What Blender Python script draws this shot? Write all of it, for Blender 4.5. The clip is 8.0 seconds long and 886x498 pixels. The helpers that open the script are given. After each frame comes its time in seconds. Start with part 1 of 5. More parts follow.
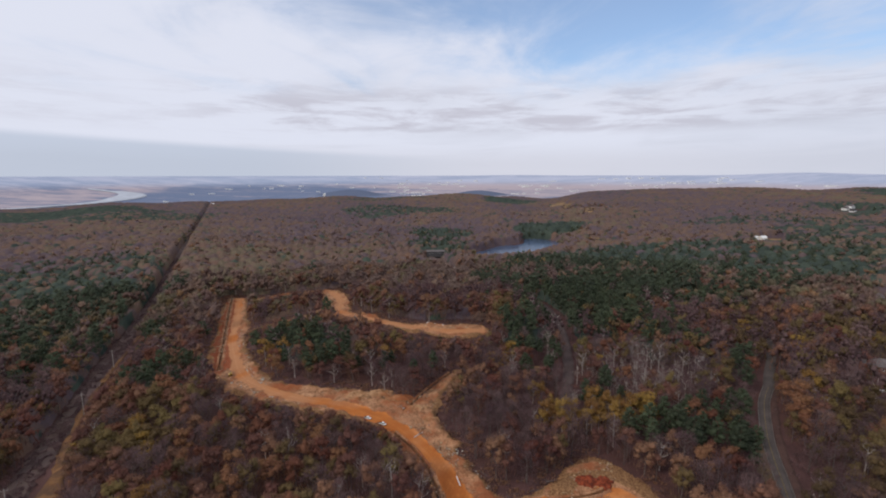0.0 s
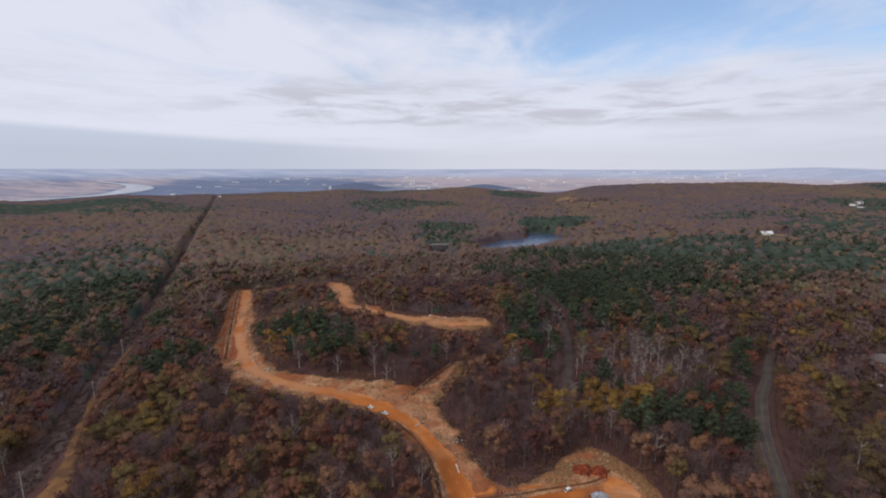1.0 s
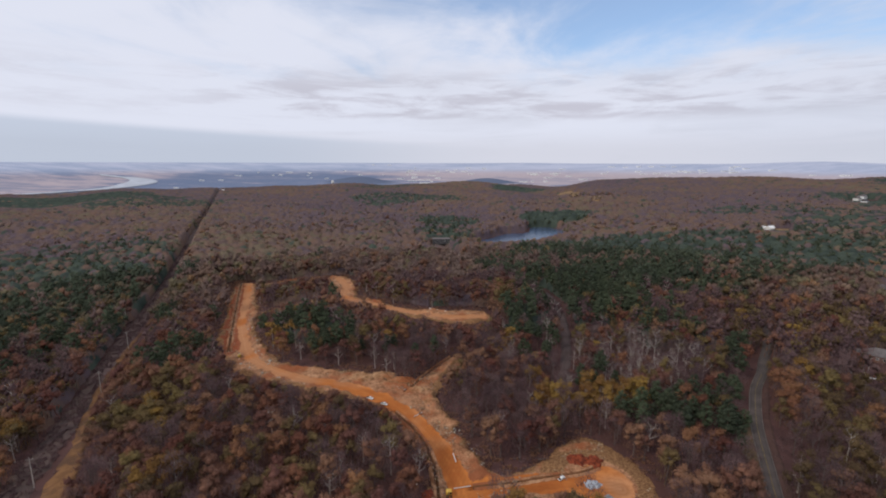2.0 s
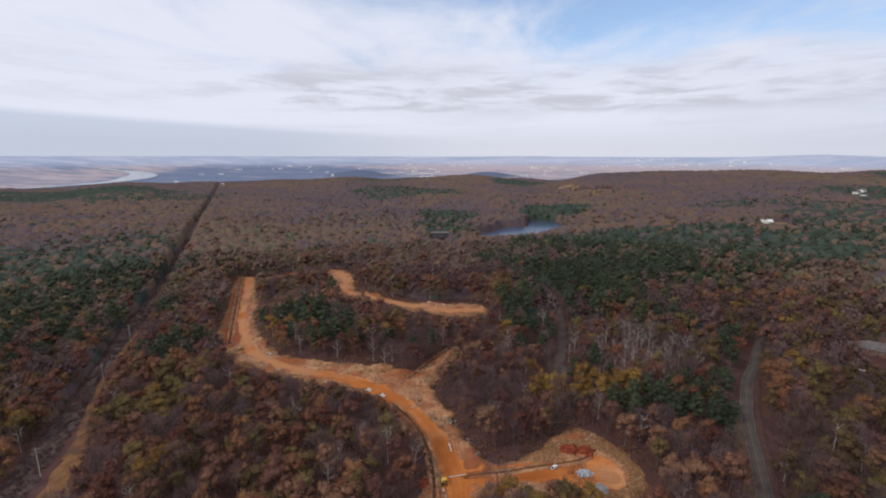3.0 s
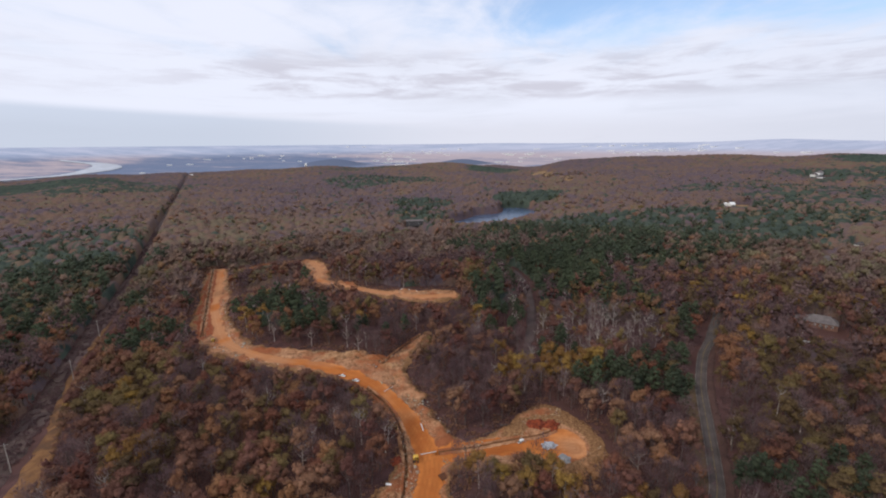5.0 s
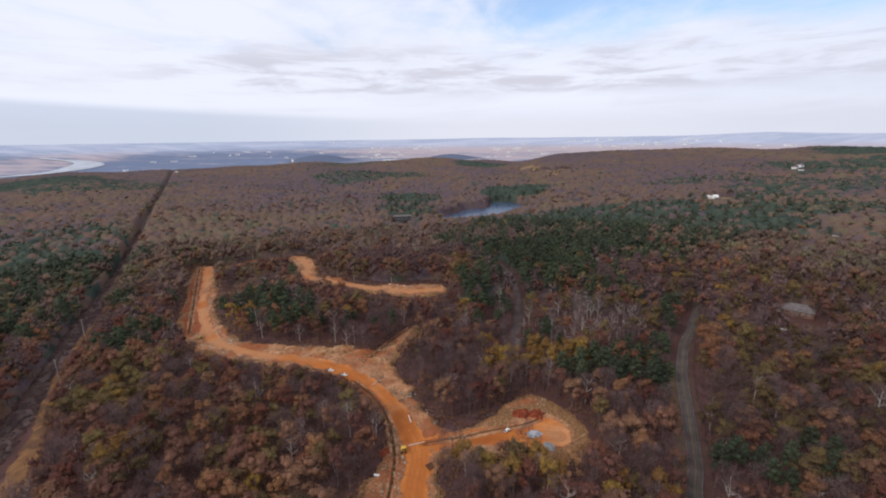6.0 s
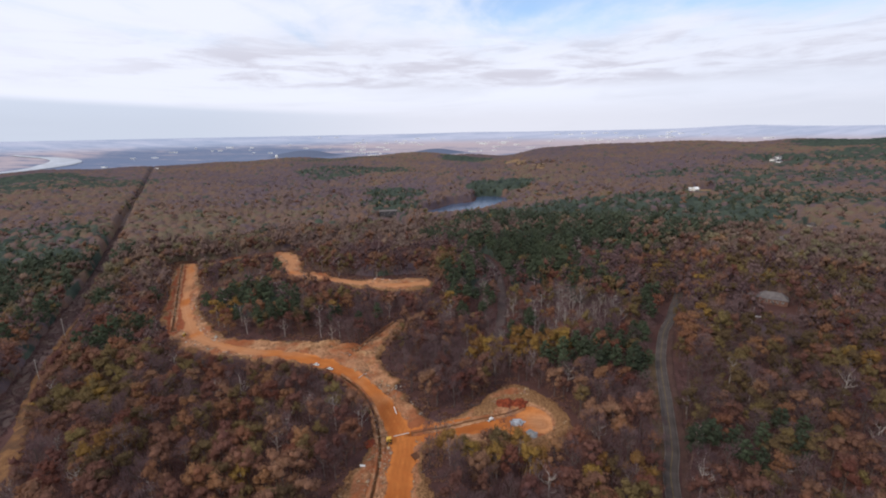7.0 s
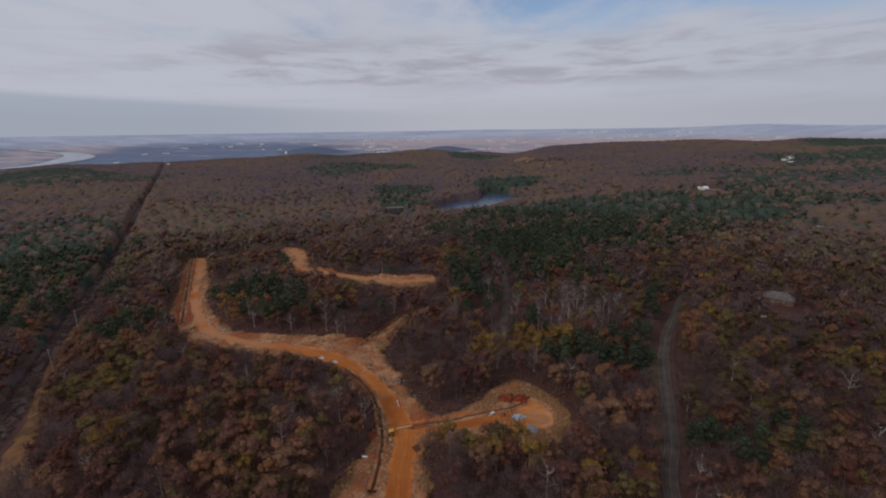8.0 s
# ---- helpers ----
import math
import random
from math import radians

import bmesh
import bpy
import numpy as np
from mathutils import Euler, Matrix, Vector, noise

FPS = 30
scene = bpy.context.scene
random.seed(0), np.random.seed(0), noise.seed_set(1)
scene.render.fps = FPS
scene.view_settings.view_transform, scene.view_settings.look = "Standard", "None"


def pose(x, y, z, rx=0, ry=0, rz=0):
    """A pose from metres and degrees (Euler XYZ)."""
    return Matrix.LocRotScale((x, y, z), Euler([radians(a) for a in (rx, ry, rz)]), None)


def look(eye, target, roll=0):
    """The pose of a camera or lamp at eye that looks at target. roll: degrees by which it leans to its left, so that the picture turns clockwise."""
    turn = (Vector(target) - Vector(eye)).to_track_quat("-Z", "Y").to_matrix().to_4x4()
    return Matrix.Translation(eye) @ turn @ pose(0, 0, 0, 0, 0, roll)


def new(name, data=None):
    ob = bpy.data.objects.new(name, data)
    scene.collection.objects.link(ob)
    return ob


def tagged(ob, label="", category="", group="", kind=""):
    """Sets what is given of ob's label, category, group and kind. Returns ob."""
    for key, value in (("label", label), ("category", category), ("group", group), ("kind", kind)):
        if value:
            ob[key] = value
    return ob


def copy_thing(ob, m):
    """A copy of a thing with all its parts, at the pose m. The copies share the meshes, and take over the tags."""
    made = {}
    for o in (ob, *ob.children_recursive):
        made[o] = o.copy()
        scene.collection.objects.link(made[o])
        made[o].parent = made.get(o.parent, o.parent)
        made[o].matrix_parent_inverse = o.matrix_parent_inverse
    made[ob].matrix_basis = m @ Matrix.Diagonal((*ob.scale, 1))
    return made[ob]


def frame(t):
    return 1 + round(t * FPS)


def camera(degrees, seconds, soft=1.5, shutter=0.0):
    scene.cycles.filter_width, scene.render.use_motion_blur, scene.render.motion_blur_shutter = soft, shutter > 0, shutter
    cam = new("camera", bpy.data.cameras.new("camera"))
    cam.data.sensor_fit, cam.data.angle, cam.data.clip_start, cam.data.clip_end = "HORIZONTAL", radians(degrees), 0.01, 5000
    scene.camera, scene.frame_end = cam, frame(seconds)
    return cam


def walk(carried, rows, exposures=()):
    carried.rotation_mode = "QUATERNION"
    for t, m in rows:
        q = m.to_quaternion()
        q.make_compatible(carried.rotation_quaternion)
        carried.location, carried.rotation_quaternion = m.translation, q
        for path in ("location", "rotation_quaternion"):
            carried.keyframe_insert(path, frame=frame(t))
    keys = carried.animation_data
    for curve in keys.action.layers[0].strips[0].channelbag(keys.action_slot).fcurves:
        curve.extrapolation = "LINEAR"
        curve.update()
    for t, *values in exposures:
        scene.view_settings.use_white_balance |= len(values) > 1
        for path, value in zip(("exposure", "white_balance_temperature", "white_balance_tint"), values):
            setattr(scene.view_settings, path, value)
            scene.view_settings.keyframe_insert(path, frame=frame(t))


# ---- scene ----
cam = camera(88.5, 8.0, 2.0)
PATH = [
    (0, (-8.891, -4.635, 131.821), (-8.893, -2.661, 131.501), -0.1),
    (0.5, (-7.872, -6.503, 131.948), (-7.88, -4.531, 131.616), -0.1),
    (1, (-6.82, -8.316, 132.147), (-6.846, -6.346, 131.8), 0.1),
    (1.5, (-5.694, -10.094, 132.42), (-5.729, -8.127, 132.06), 0.2),
    (3, (-2.24, -15.25, 134.03), (-2.28, -13.291, 133.629), 0.1),
    (3.5, (-1.04, -16.871, 134.286), (-1.08, -14.915, 133.872), 0.1),
    (4, (0.179, -18.4, 134.429), (0.164, -16.446, 134.002), -0.1),
    (4.5, (1.321, -19.844, 134.502), (1.349, -17.893, 134.061), -0.3),
    (6, (4.316, -24.064, 134.516), (4.42, -22.124, 134.043), -0.8),
    (6.5, (5.259, -25.456, 134.453), (5.396, -23.52, 133.967), -1.0),
    (7, (6.17, -26.809, 134.348), (6.33, -24.879, 133.852), -1.1),
    (7.5, (7.122, -28.195, 134.233), (7.275, -26.265, 133.731), -1.0),
    (8, (8.084, -29.582, 134.15), (8.209, -27.651, 133.644), -0.8),
]
walk(cam, [(t, look(eye, target, roll)) for t, eye, target, roll in PATH], [(0, -0.04), (1.5, -0.04), (3, 0.03), (4.5, 0.13), (7.1, 0.22), (7.5, -0.16), (8, -0.67)])

# ---- light ----
world = bpy.data.worlds.new("sky")
scene.world = world
world.use_nodes = True


class Nodes:
    """Short ways to wire shader nodes."""

    def __init__(self, tree):
        self.tree = tree
        tree.nodes.clear()

    def node(self, kind, **settings):
        n = self.tree.nodes.new(kind)
        for key, value in settings.items():
            setattr(n, key, value)
        return n

    def link(self, socket, value):
        if isinstance(value, bpy.types.NodeSocket):
            self.tree.links.new(value, socket)
        elif value is not None:
            socket.default_value = value

    def math(self, op, a, b=None, c=None, clamp=False):
        n = self.node("ShaderNodeMath", operation=op, use_clamp=clamp)
        for s, v in zip(n.inputs, (a, b, c)):
            self.link(s, v)
        return n.outputs[0]

    def ramp(self, v, a, b, lo=0.0, hi=1.0):
        n = self.node("ShaderNodeMapRange", interpolation_type="SMOOTHSTEP")
        for s, w in zip(n.inputs, (v, a, b, lo, hi)):
            self.link(s, w)
        return n.outputs[0]

    def mix(self, f, a, b, blend="MIX"):
        n = self.node("ShaderNodeMix", data_type="RGBA", blend_type=blend)
        self.link(n.inputs[0], f)
        for s, v in ((n.inputs[6], a), (n.inputs[7], b)):
            self.link(s, (*v, 1) if isinstance(v, tuple) else v)
        return n.outputs[2]

    def noise(self, vector, scale, detail=3.0, rough=0.5, distort=0.0):
        n = self.node("ShaderNodeTexNoise")
        self.link(n.inputs["Vector"], vector)
        n.inputs["Scale"].default_value = scale
        n.inputs["Detail"].default_value = detail
        n.inputs["Roughness"].default_value = rough
        n.inputs["Distortion"].default_value = distort
        return n.outputs[0]

    def vec(self, x, y, z=0.0):
        n = self.node("ShaderNodeCombineXYZ")
        for s, v in zip(n.inputs, (x, y, z)):
            self.link(s, v)
        return n.outputs[0]

    def split(self, v):
        n = self.node("ShaderNodeSeparateXYZ")
        self.link(n.inputs[0], v)
        return n.outputs


SUN_EL, SUN_AZ = radians(38), radians(-130)


def build_sky():
    g = Nodes(world.node_tree)
    x, y, z = g.split(g.node("ShaderNodeTexCoord").outputs["Generated"])
    az = g.math("ARCTAN2", x, y)
    el = g.math("ARCSINE", z)
    sky = g.node("ShaderNodeTexSky", sky_type="NISHITA", sun_disc=False, sun_elevation=SUN_EL, sun_rotation=SUN_AZ)
    blue = g.mix(1.0, sky.outputs[0], (0.108, 0.132, 0.155), "MULTIPLY")
    # flat cloud deck seen at a slant
    up = g.math("ADD", g.math("MAXIMUM", z, 0.0), 0.09)
    px, py = g.math("DIVIDE", x, up), g.math("DIVIDE", y, up)
    deck = g.vec(px, py, 3.0)
    big = g.noise(deck, 0.55, 5.0, 0.55, 0.6)
    wisp = g.noise(g.vec(g.math("MULTIPLY", px, 1.0), g.math("MULTIPLY", py, 0.55), 7.0), 1.1, 8.0, 0.60, 0.5)
    streak = g.noise(g.vec(g.math("MULTIPLY", az, 6.0), g.math("MULTIPLY", el, 38.0), 1.0), 1.0, 8.0, 0.62, 0.4)
    # a wide rift of clear sky high up ahead
    dx = g.math("DIVIDE", g.math("SUBTRACT", az, 0.46), 0.84)
    dy = g.math("DIVIDE", g.math("SUBTRACT", el, 0.36), 0.20)
    d = g.math("SQRT", g.math("ADD", g.math("MULTIPLY", dx, dx), g.math("MULTIPLY", dy, dy)))
    rift = g.ramp(d, 0.35, 1.5, 1.0, 0.0)
    clear = g.math("ADD", rift, g.math("MULTIPLY", g.math("SUBTRACT", wisp, 0.5), 3.2))
    clear = g.math("ADD", clear, g.math("MULTIPLY", g.math("SUBTRACT", big, 0.5), 0.8))
    clear = g.math("MULTIPLY", g.ramp(clear, -0.05, 1.35, 0.0, 0.8), g.ramp(el, 0.12, 0.21))
    # brightness of the cloud: white above, lilac-grey streaks lower, a slate veil to the west
    shade = g.ramp(streak, 0.42, 0.64)
    belt = g.math("MULTIPLY", g.math("MULTIPLY", g.ramp(el, 0.075, 0.10), g.ramp(el, 0.21, 0.14)), g.ramp(az, -0.55, -0.30, 0.35, 1.0))
    cloud = g.mix(g.math("MULTIPLY", shade, belt), (0.755, 0.785, 0.905), (0.585, 0.585, 0.68))
    cloud = g.mix(g.ramp(big, 0.50, 0.75, 0.0, 0.35), cloud, (0.58, 0.60, 0.69))
    low = g.ramp(g.math("ADD", el, g.math("MULTIPLY", g.math("SUBTRACT", streak, 0.5), 0.015)), 0.075, 0.02)
    cloud = g.mix(g.math("MULTIPLY", low, 0.8), cloud, (0.66, 0.67, 0.76))
    cloud = g.mix(g.math("MULTIPLY", g.ramp(az, 0.25, 0.85, 0.0, 0.45), g.ramp(big, 0.30, 0.60, 0.5, 1.0)), cloud, (0.56, 0.60, 0.71))
    veil = g.math("ADD", el, g.math("MULTIPLY", az, 0.045))
    west = g.math("MULTIPLY", g.ramp(veil, 0.044, 0.028), g.ramp(az, 0.15, -0.45))
    cloud = g.mix(g.math("MULTIPLY", west, 0.55), cloud, (0.42, 0.50, 0.63))
    both = g.mix(clear, cloud, blue)
    bg = g.node("ShaderNodeBackground")
    g.link(bg.inputs[0], both)
    bg.inputs[1].default_value = 1.0
    g.link(g.node("ShaderNodeOutputWorld").inputs[0], bg.outputs[0])


build_sky()
sun = new("sun", bpy.data.lights.new("sun", "SUN"))
sun.data.energy, sun.data.angle, sun.data.color = 1.5, radians(12), (1.0, 0.93, 0.84)
sun.matrix_world = look((0, 0, 0), (-math.sin(SUN_AZ) * math.cos(SUN_EL), -math.cos(SUN_AZ) * math.cos(SUN_EL), -math.sin(SUN_EL)))


# ---- materials ----
def surface(name, low, high, scale=0.3, fine=2.5, rough=0.9, bump=0.3, island=0.0, third=None, third_scale=0.02, spec=0.2, metal=0.0):
    """A weathered surface: two colours mixed at two scales in metres, a third in wide patches, relief, and pieces that vary."""
    m = bpy.data.materials.new(name)
    m.use_nodes = True
    g = Nodes(m.node_tree)
    place = g.node("ShaderNodeNewGeometry")
    pos = place.outputs["Position"]
    wide = g.noise(pos, scale, 4.0, 0.6)
    small = g.noise(pos, fine, 4.0, 0.65)
    f = g.ramp(g.math("ADD", g.math("MULTIPLY", wide, 0.6), g.math("MULTIPLY", small, 0.4)), 0.36, 0.64)
    colour = g.mix(f, low, high)
    if third:
        colour = g.mix(g.ramp(g.noise(pos, third_scale, 4.0, 0.6, 0.4), 0.45, 0.62), colour, third)
    if island:
        hsv = g.node("ShaderNodeHueSaturation")
        r = place.outputs["Random Per Island"]
        g.link(hsv.inputs["Value"], g.math("MULTIPLY_ADD", r, 2 * island, 1 - island))
        g.link(hsv.inputs["Hue"], g.math("MULTIPLY_ADD", r, 0.05, 0.475))
        g.link(hsv.inputs["Color"], colour)
        colour = hsv.outputs[0]
    p = g.node("ShaderNodeBsdfPrincipled")
    g.link(p.inputs["Base Color"], colour)
    p.inputs["Roughness"].default_value = rough
    p.inputs["Metallic"].default_value = metal
    p.inputs["Specular IOR Level"].default_value = spec
    if bump:
        b = g.node("ShaderNodeBump")
        b.inputs["Strength"].default_value = bump
        b.inputs["Distance"].default_value = 0.1
        g.link(b.inputs["Height"], small)
        g.link(p.inputs["Normal"], b.outputs[0])
    g.link(g.node("ShaderNodeOutputMaterial").inputs[0], p.outputs[0])
    return m


def leafy(name, low, high, island=0.35, thin_share=0.15):
    """Foliage or twigs: every tree has its own tone between the two colours, every tuft its own lightness."""
    m = bpy.data.materials.new(name)
    m.use_nodes = True
    g = Nodes(m.node_tree)
    place = g.node("ShaderNodeNewGeometry")
    tone = g.node("ShaderNodeAttribute", attribute_name="tone").outputs["Fac"]
    tone = g.math("FRACT", g.math("ADD", tone, g.node("ShaderNodeObjectInfo").outputs["Random"]))
    soft = g.noise(place.outputs["Position"], 0.5, 3.0, 0.6)
    colour = g.mix(g.math("ADD", g.math("MULTIPLY", tone, 0.7), g.math("ADD", g.math("MULTIPLY_ADD", soft, 0.5, -0.15), g.math("MULTIPLY_ADD", g.noise(place.outputs["Position"], 0.02, 2.0), 1.2, -0.6)), clamp=True), low, high)
    hsv = g.node("ShaderNodeHueSaturation")
    r = place.outputs["Random Per Island"]
    # leaf-scale grain, with the dark of gaps between leaves painted in
    leaves = g.ramp(g.noise(place.outputs["Position"], 1.6, 4.0, 0.75), 0.34, 0.66, 0.80, 1.18)
    g.link(hsv.inputs["Value"], g.math("MULTIPLY", g.math("MULTIPLY_ADD", r, 2 * island, 1 - island), leaves))
    g.link(hsv.inputs["Hue"], g.math("MULTIPLY_ADD", tone, 0.03, 0.485))
    g.link(hsv.inputs["Color"], colour)
    p = g.node("ShaderNodeBsdfPrincipled")
    g.link(p.inputs["Base Color"], hsv.outputs[0])
    p.inputs["Roughness"].default_value = 0.85
    p.inputs["Specular IOR Level"].default_value = 0.12
    thin = g.node("ShaderNodeBsdfTranslucent")
    g.link(thin.inputs["Color"], hsv.outputs[0])
    both = g.node("ShaderNodeMixShader")
    both.inputs[0].default_value = thin_share
    g.link(both.inputs[1], p.outputs[0])
    g.link(both.inputs[2], thin.outputs[0])
    g.link(g.node("ShaderNodeOutputMaterial").inputs[0], both.outputs[0])
    return m


M = {
    "litter": surface("leaf_litter", (0.049, 0.024, 0.022), (0.101, 0.048, 0.043), 0.12, 1.3, bump=0.6, third=(0.078, 0.036, 0.029)),
    "packed": surface("packed_orange_clay", (0.30, 0.125, 0.040), (0.45, 0.205, 0.070), 0.10, 0.9, bump=0.4, third=(0.38, 0.140, 0.036), third_scale=0.05),
    "rubble": surface("rubbly_tan_clay", (0.19, 0.088, 0.038), (0.46, 0.27, 0.145), 0.22, 1.1, bump=0.9, third=(0.28, 0.095, 0.036), third_scale=0.05),
    "graded": surface("graded_brown_soil", (0.15, 0.080, 0.036), (0.31, 0.185, 0.088), 0.25, 1.2, bump=0.9, third=(0.11, 0.062, 0.034), third_scale=0.06),
    "damp": surface("damp_dark_clay", (0.10, 0.045, 0.02), (0.20, 0.085, 0.035), 0.3, 2.0, bump=0.6),
    "redsoil": surface("red_soil", (0.075, 0.017, 0.010), (0.29, 0.062, 0.025), 0.55, 1.8, bump=1.0),
    "asphalt": surface("worn_asphalt", (0.060, 0.048, 0.043), (0.104, 0.083, 0.074), 0.15, 3.0, bump=0.2),
    "gravelroad": surface("brown_gravel_road", (0.072, 0.050, 0.046), (0.115, 0.082, 0.074), 0.15, 2.0, bump=0.4),
    "line_white": surface("worn_white_line", (0.13, 0.112, 0.10), (0.27, 0.24, 0.215), 0.3, 3.0, bump=0.0),
    "line_yellow": surface("worn_yellow_line", (0.13, 0.095, 0.045), (0.24, 0.17, 0.075), 0.3, 3.0, bump=0.0),
    "drygrass": surface("dry_grass", (0.070, 0.045, 0.026), (0.135, 0.086, 0.045), 0.15, 1.5, bump=0.8, third=(0.06, 0.042, 0.028)),
    "scrub": surface("brown_scrub", (0.070, 0.046, 0.042), (0.140, 0.092, 0.080), 0.15, 1.2, bump=0.9, third=(0.098, 0.066, 0.054)),
    "redlitter": surface("red_leaf_litter", (0.050, 0.027, 0.023), (0.092, 0.049, 0.039), 0.2, 1.5, bump=0.6),
    "meadow": surface("straw_meadow", (0.155, 0.095, 0.045), (0.285, 0.175, 0.080), 0.02, 0.4, bump=0.4, third=(0.13, 0.078, 0.042), third_scale=0.015),
    "track": surface("worn_track", (0.128, 0.060, 0.024), (0.220, 0.108, 0.044), 0.2, 1.5, bump=0.6, third=(0.094, 0.048, 0.026), third_scale=0.08),
    "bark": surface("grey_bark", (0.085, 0.066, 0.060), (0.17, 0.135, 0.12), 0.5, 4.0, bump=0.4),
    "palebark": surface("pale_bark", (0.30, 0.255, 0.225), (0.50, 0.44, 0.39), 0.5, 4.0, bump=0.4),
    "pinebark": surface("pine_bark", (0.11, 0.07, 0.05), (0.20, 0.13, 0.10), 0.5, 4.0, bump=0.4),
    "twigs": leafy("bare_twigs", (0.109, 0.067, 0.067), (0.224, 0.139, 0.136), 0.16, 0.42),
    "rust": leafy("rust_leaves", (0.152, 0.068, 0.046), (0.345, 0.160, 0.092), 0.18, 0.42),
    "brown": leafy("brown_leaves", (0.139, 0.071, 0.055), (0.323, 0.161, 0.108), 0.18, 0.42),
    "gold": leafy("gold_leaves", (0.213, 0.127, 0.044), (0.375, 0.215, 0.067), 0.2, 0.42),
    "olive": leafy("olive_leaves", (0.105, 0.076, 0.042), (0.260, 0.175, 0.078), 0.2, 0.42),
    "needles": leafy("pine_needles", (0.052, 0.066, 0.043), (0.110, 0.130, 0.074), 0.2, 0.42),
    # paler copies of the foliage for distant stands: haze put into the colour
    "far_twigs": leafy("hazed_bare_woods", (0.187, 0.130, 0.110), (0.306, 0.213, 0.178), 0.1, 0.55),
    "far_brown": leafy("hazed_brown_woods", (0.212, 0.144, 0.114), (0.364, 0.238, 0.180), 0.12, 0.55),
    "far_rust": leafy("hazed_rust_woods", (0.235, 0.134, 0.089), (0.387, 0.218, 0.129), 0.12, 0.55),
    "far_gold": leafy("hazed_gold_woods", (0.228, 0.164, 0.089), (0.380, 0.257, 0.118), 0.12, 0.55),
    "far_olive": leafy("hazed_olive_woods", (0.171, 0.146, 0.097), (0.304, 0.245, 0.151), 0.12, 0.55),
    "far_pines": leafy("hazed_pine_woods", (0.073, 0.090, 0.063), (0.135, 0.157, 0.099), 0.12, 0.55),
    "palestone": surface("pale_grey_stone", (0.27, 0.235, 0.20), (0.47, 0.42, 0.365), 0.4, 3.0, bump=0.6, island=0.2),
    "stone": surface("tan_stone", (0.24, 0.155, 0.095), (0.42, 0.30, 0.205), 0.4, 3.0, bump=0.6, island=0.25),
    "gravel": surface("grey_gravel", (0.27, 0.285, 0.31), (0.43, 0.45, 0.48), 0.6, 4.0, bump=0.8),
    "dampgravel": surface("damp_gravel", (0.165, 0.160, 0.155), (0.27, 0.265, 0.258), 0.6, 4.0, bump=0.8),
    "white": surface("white_paint", (0.70, 0.70, 0.68), (0.82, 0.82, 0.80), 0.4, 3.0, 0.4, 0.05, spec=0.5),
    "yellow": surface("yellow_paint", (0.55, 0.32, 0.03), (0.70, 0.42, 0.05), 0.5, 3.0, 0.45, 0.05, spec=0.5),
    "black": surface("black_rubber", (0.015, 0.015, 0.015), (0.035, 0.033, 0.03), 0.8, 4.0, 0.8),
    "glass": surface("dark_glass", (0.02, 0.025, 0.03), (0.03, 0.035, 0.04), 0.5, 2.0, 0.08, 0.0, spec=0.6),
    "steel": surface("rusty_steel", (0.10, 0.07, 0.055), (0.20, 0.13, 0.10), 0.6, 4.0, 0.6, metal=0.4),
    "rust_iron": surface("rusted_iron", (0.085, 0.035, 0.020), (0.17, 0.075, 0.040), 0.6, 4.0, 0.8),
    "concrete": surface("pale_concrete", (0.45, 0.42, 0.38), (0.62, 0.59, 0.55), 0.4, 3.0, bump=0.3),
    "wood": surface("weathered_pole", (0.30, 0.265, 0.235), (0.46, 0.415, 0.37), 0.6, 5.0, bump=0.4),
    "shingle": surface("grey_shingle", (0.105, 0.089, 0.087), (0.165, 0.143, 0.138), 0.4, 3.0, bump=0.4),
    "darkroof": surface("dark_shingle", (0.05, 0.05, 0.055), (0.09, 0.085, 0.085), 0.4, 3.0, bump=0.4),
    "brick": surface("brick_wall", (0.135, 0.072, 0.055), (0.205, 0.112, 0.084), 0.5, 4.0, bump=0.4),
    "siding": surface("pale_siding", (0.60, 0.57, 0.52), (0.72, 0.70, 0.66), 0.4, 3.0, bump=0.2),
}


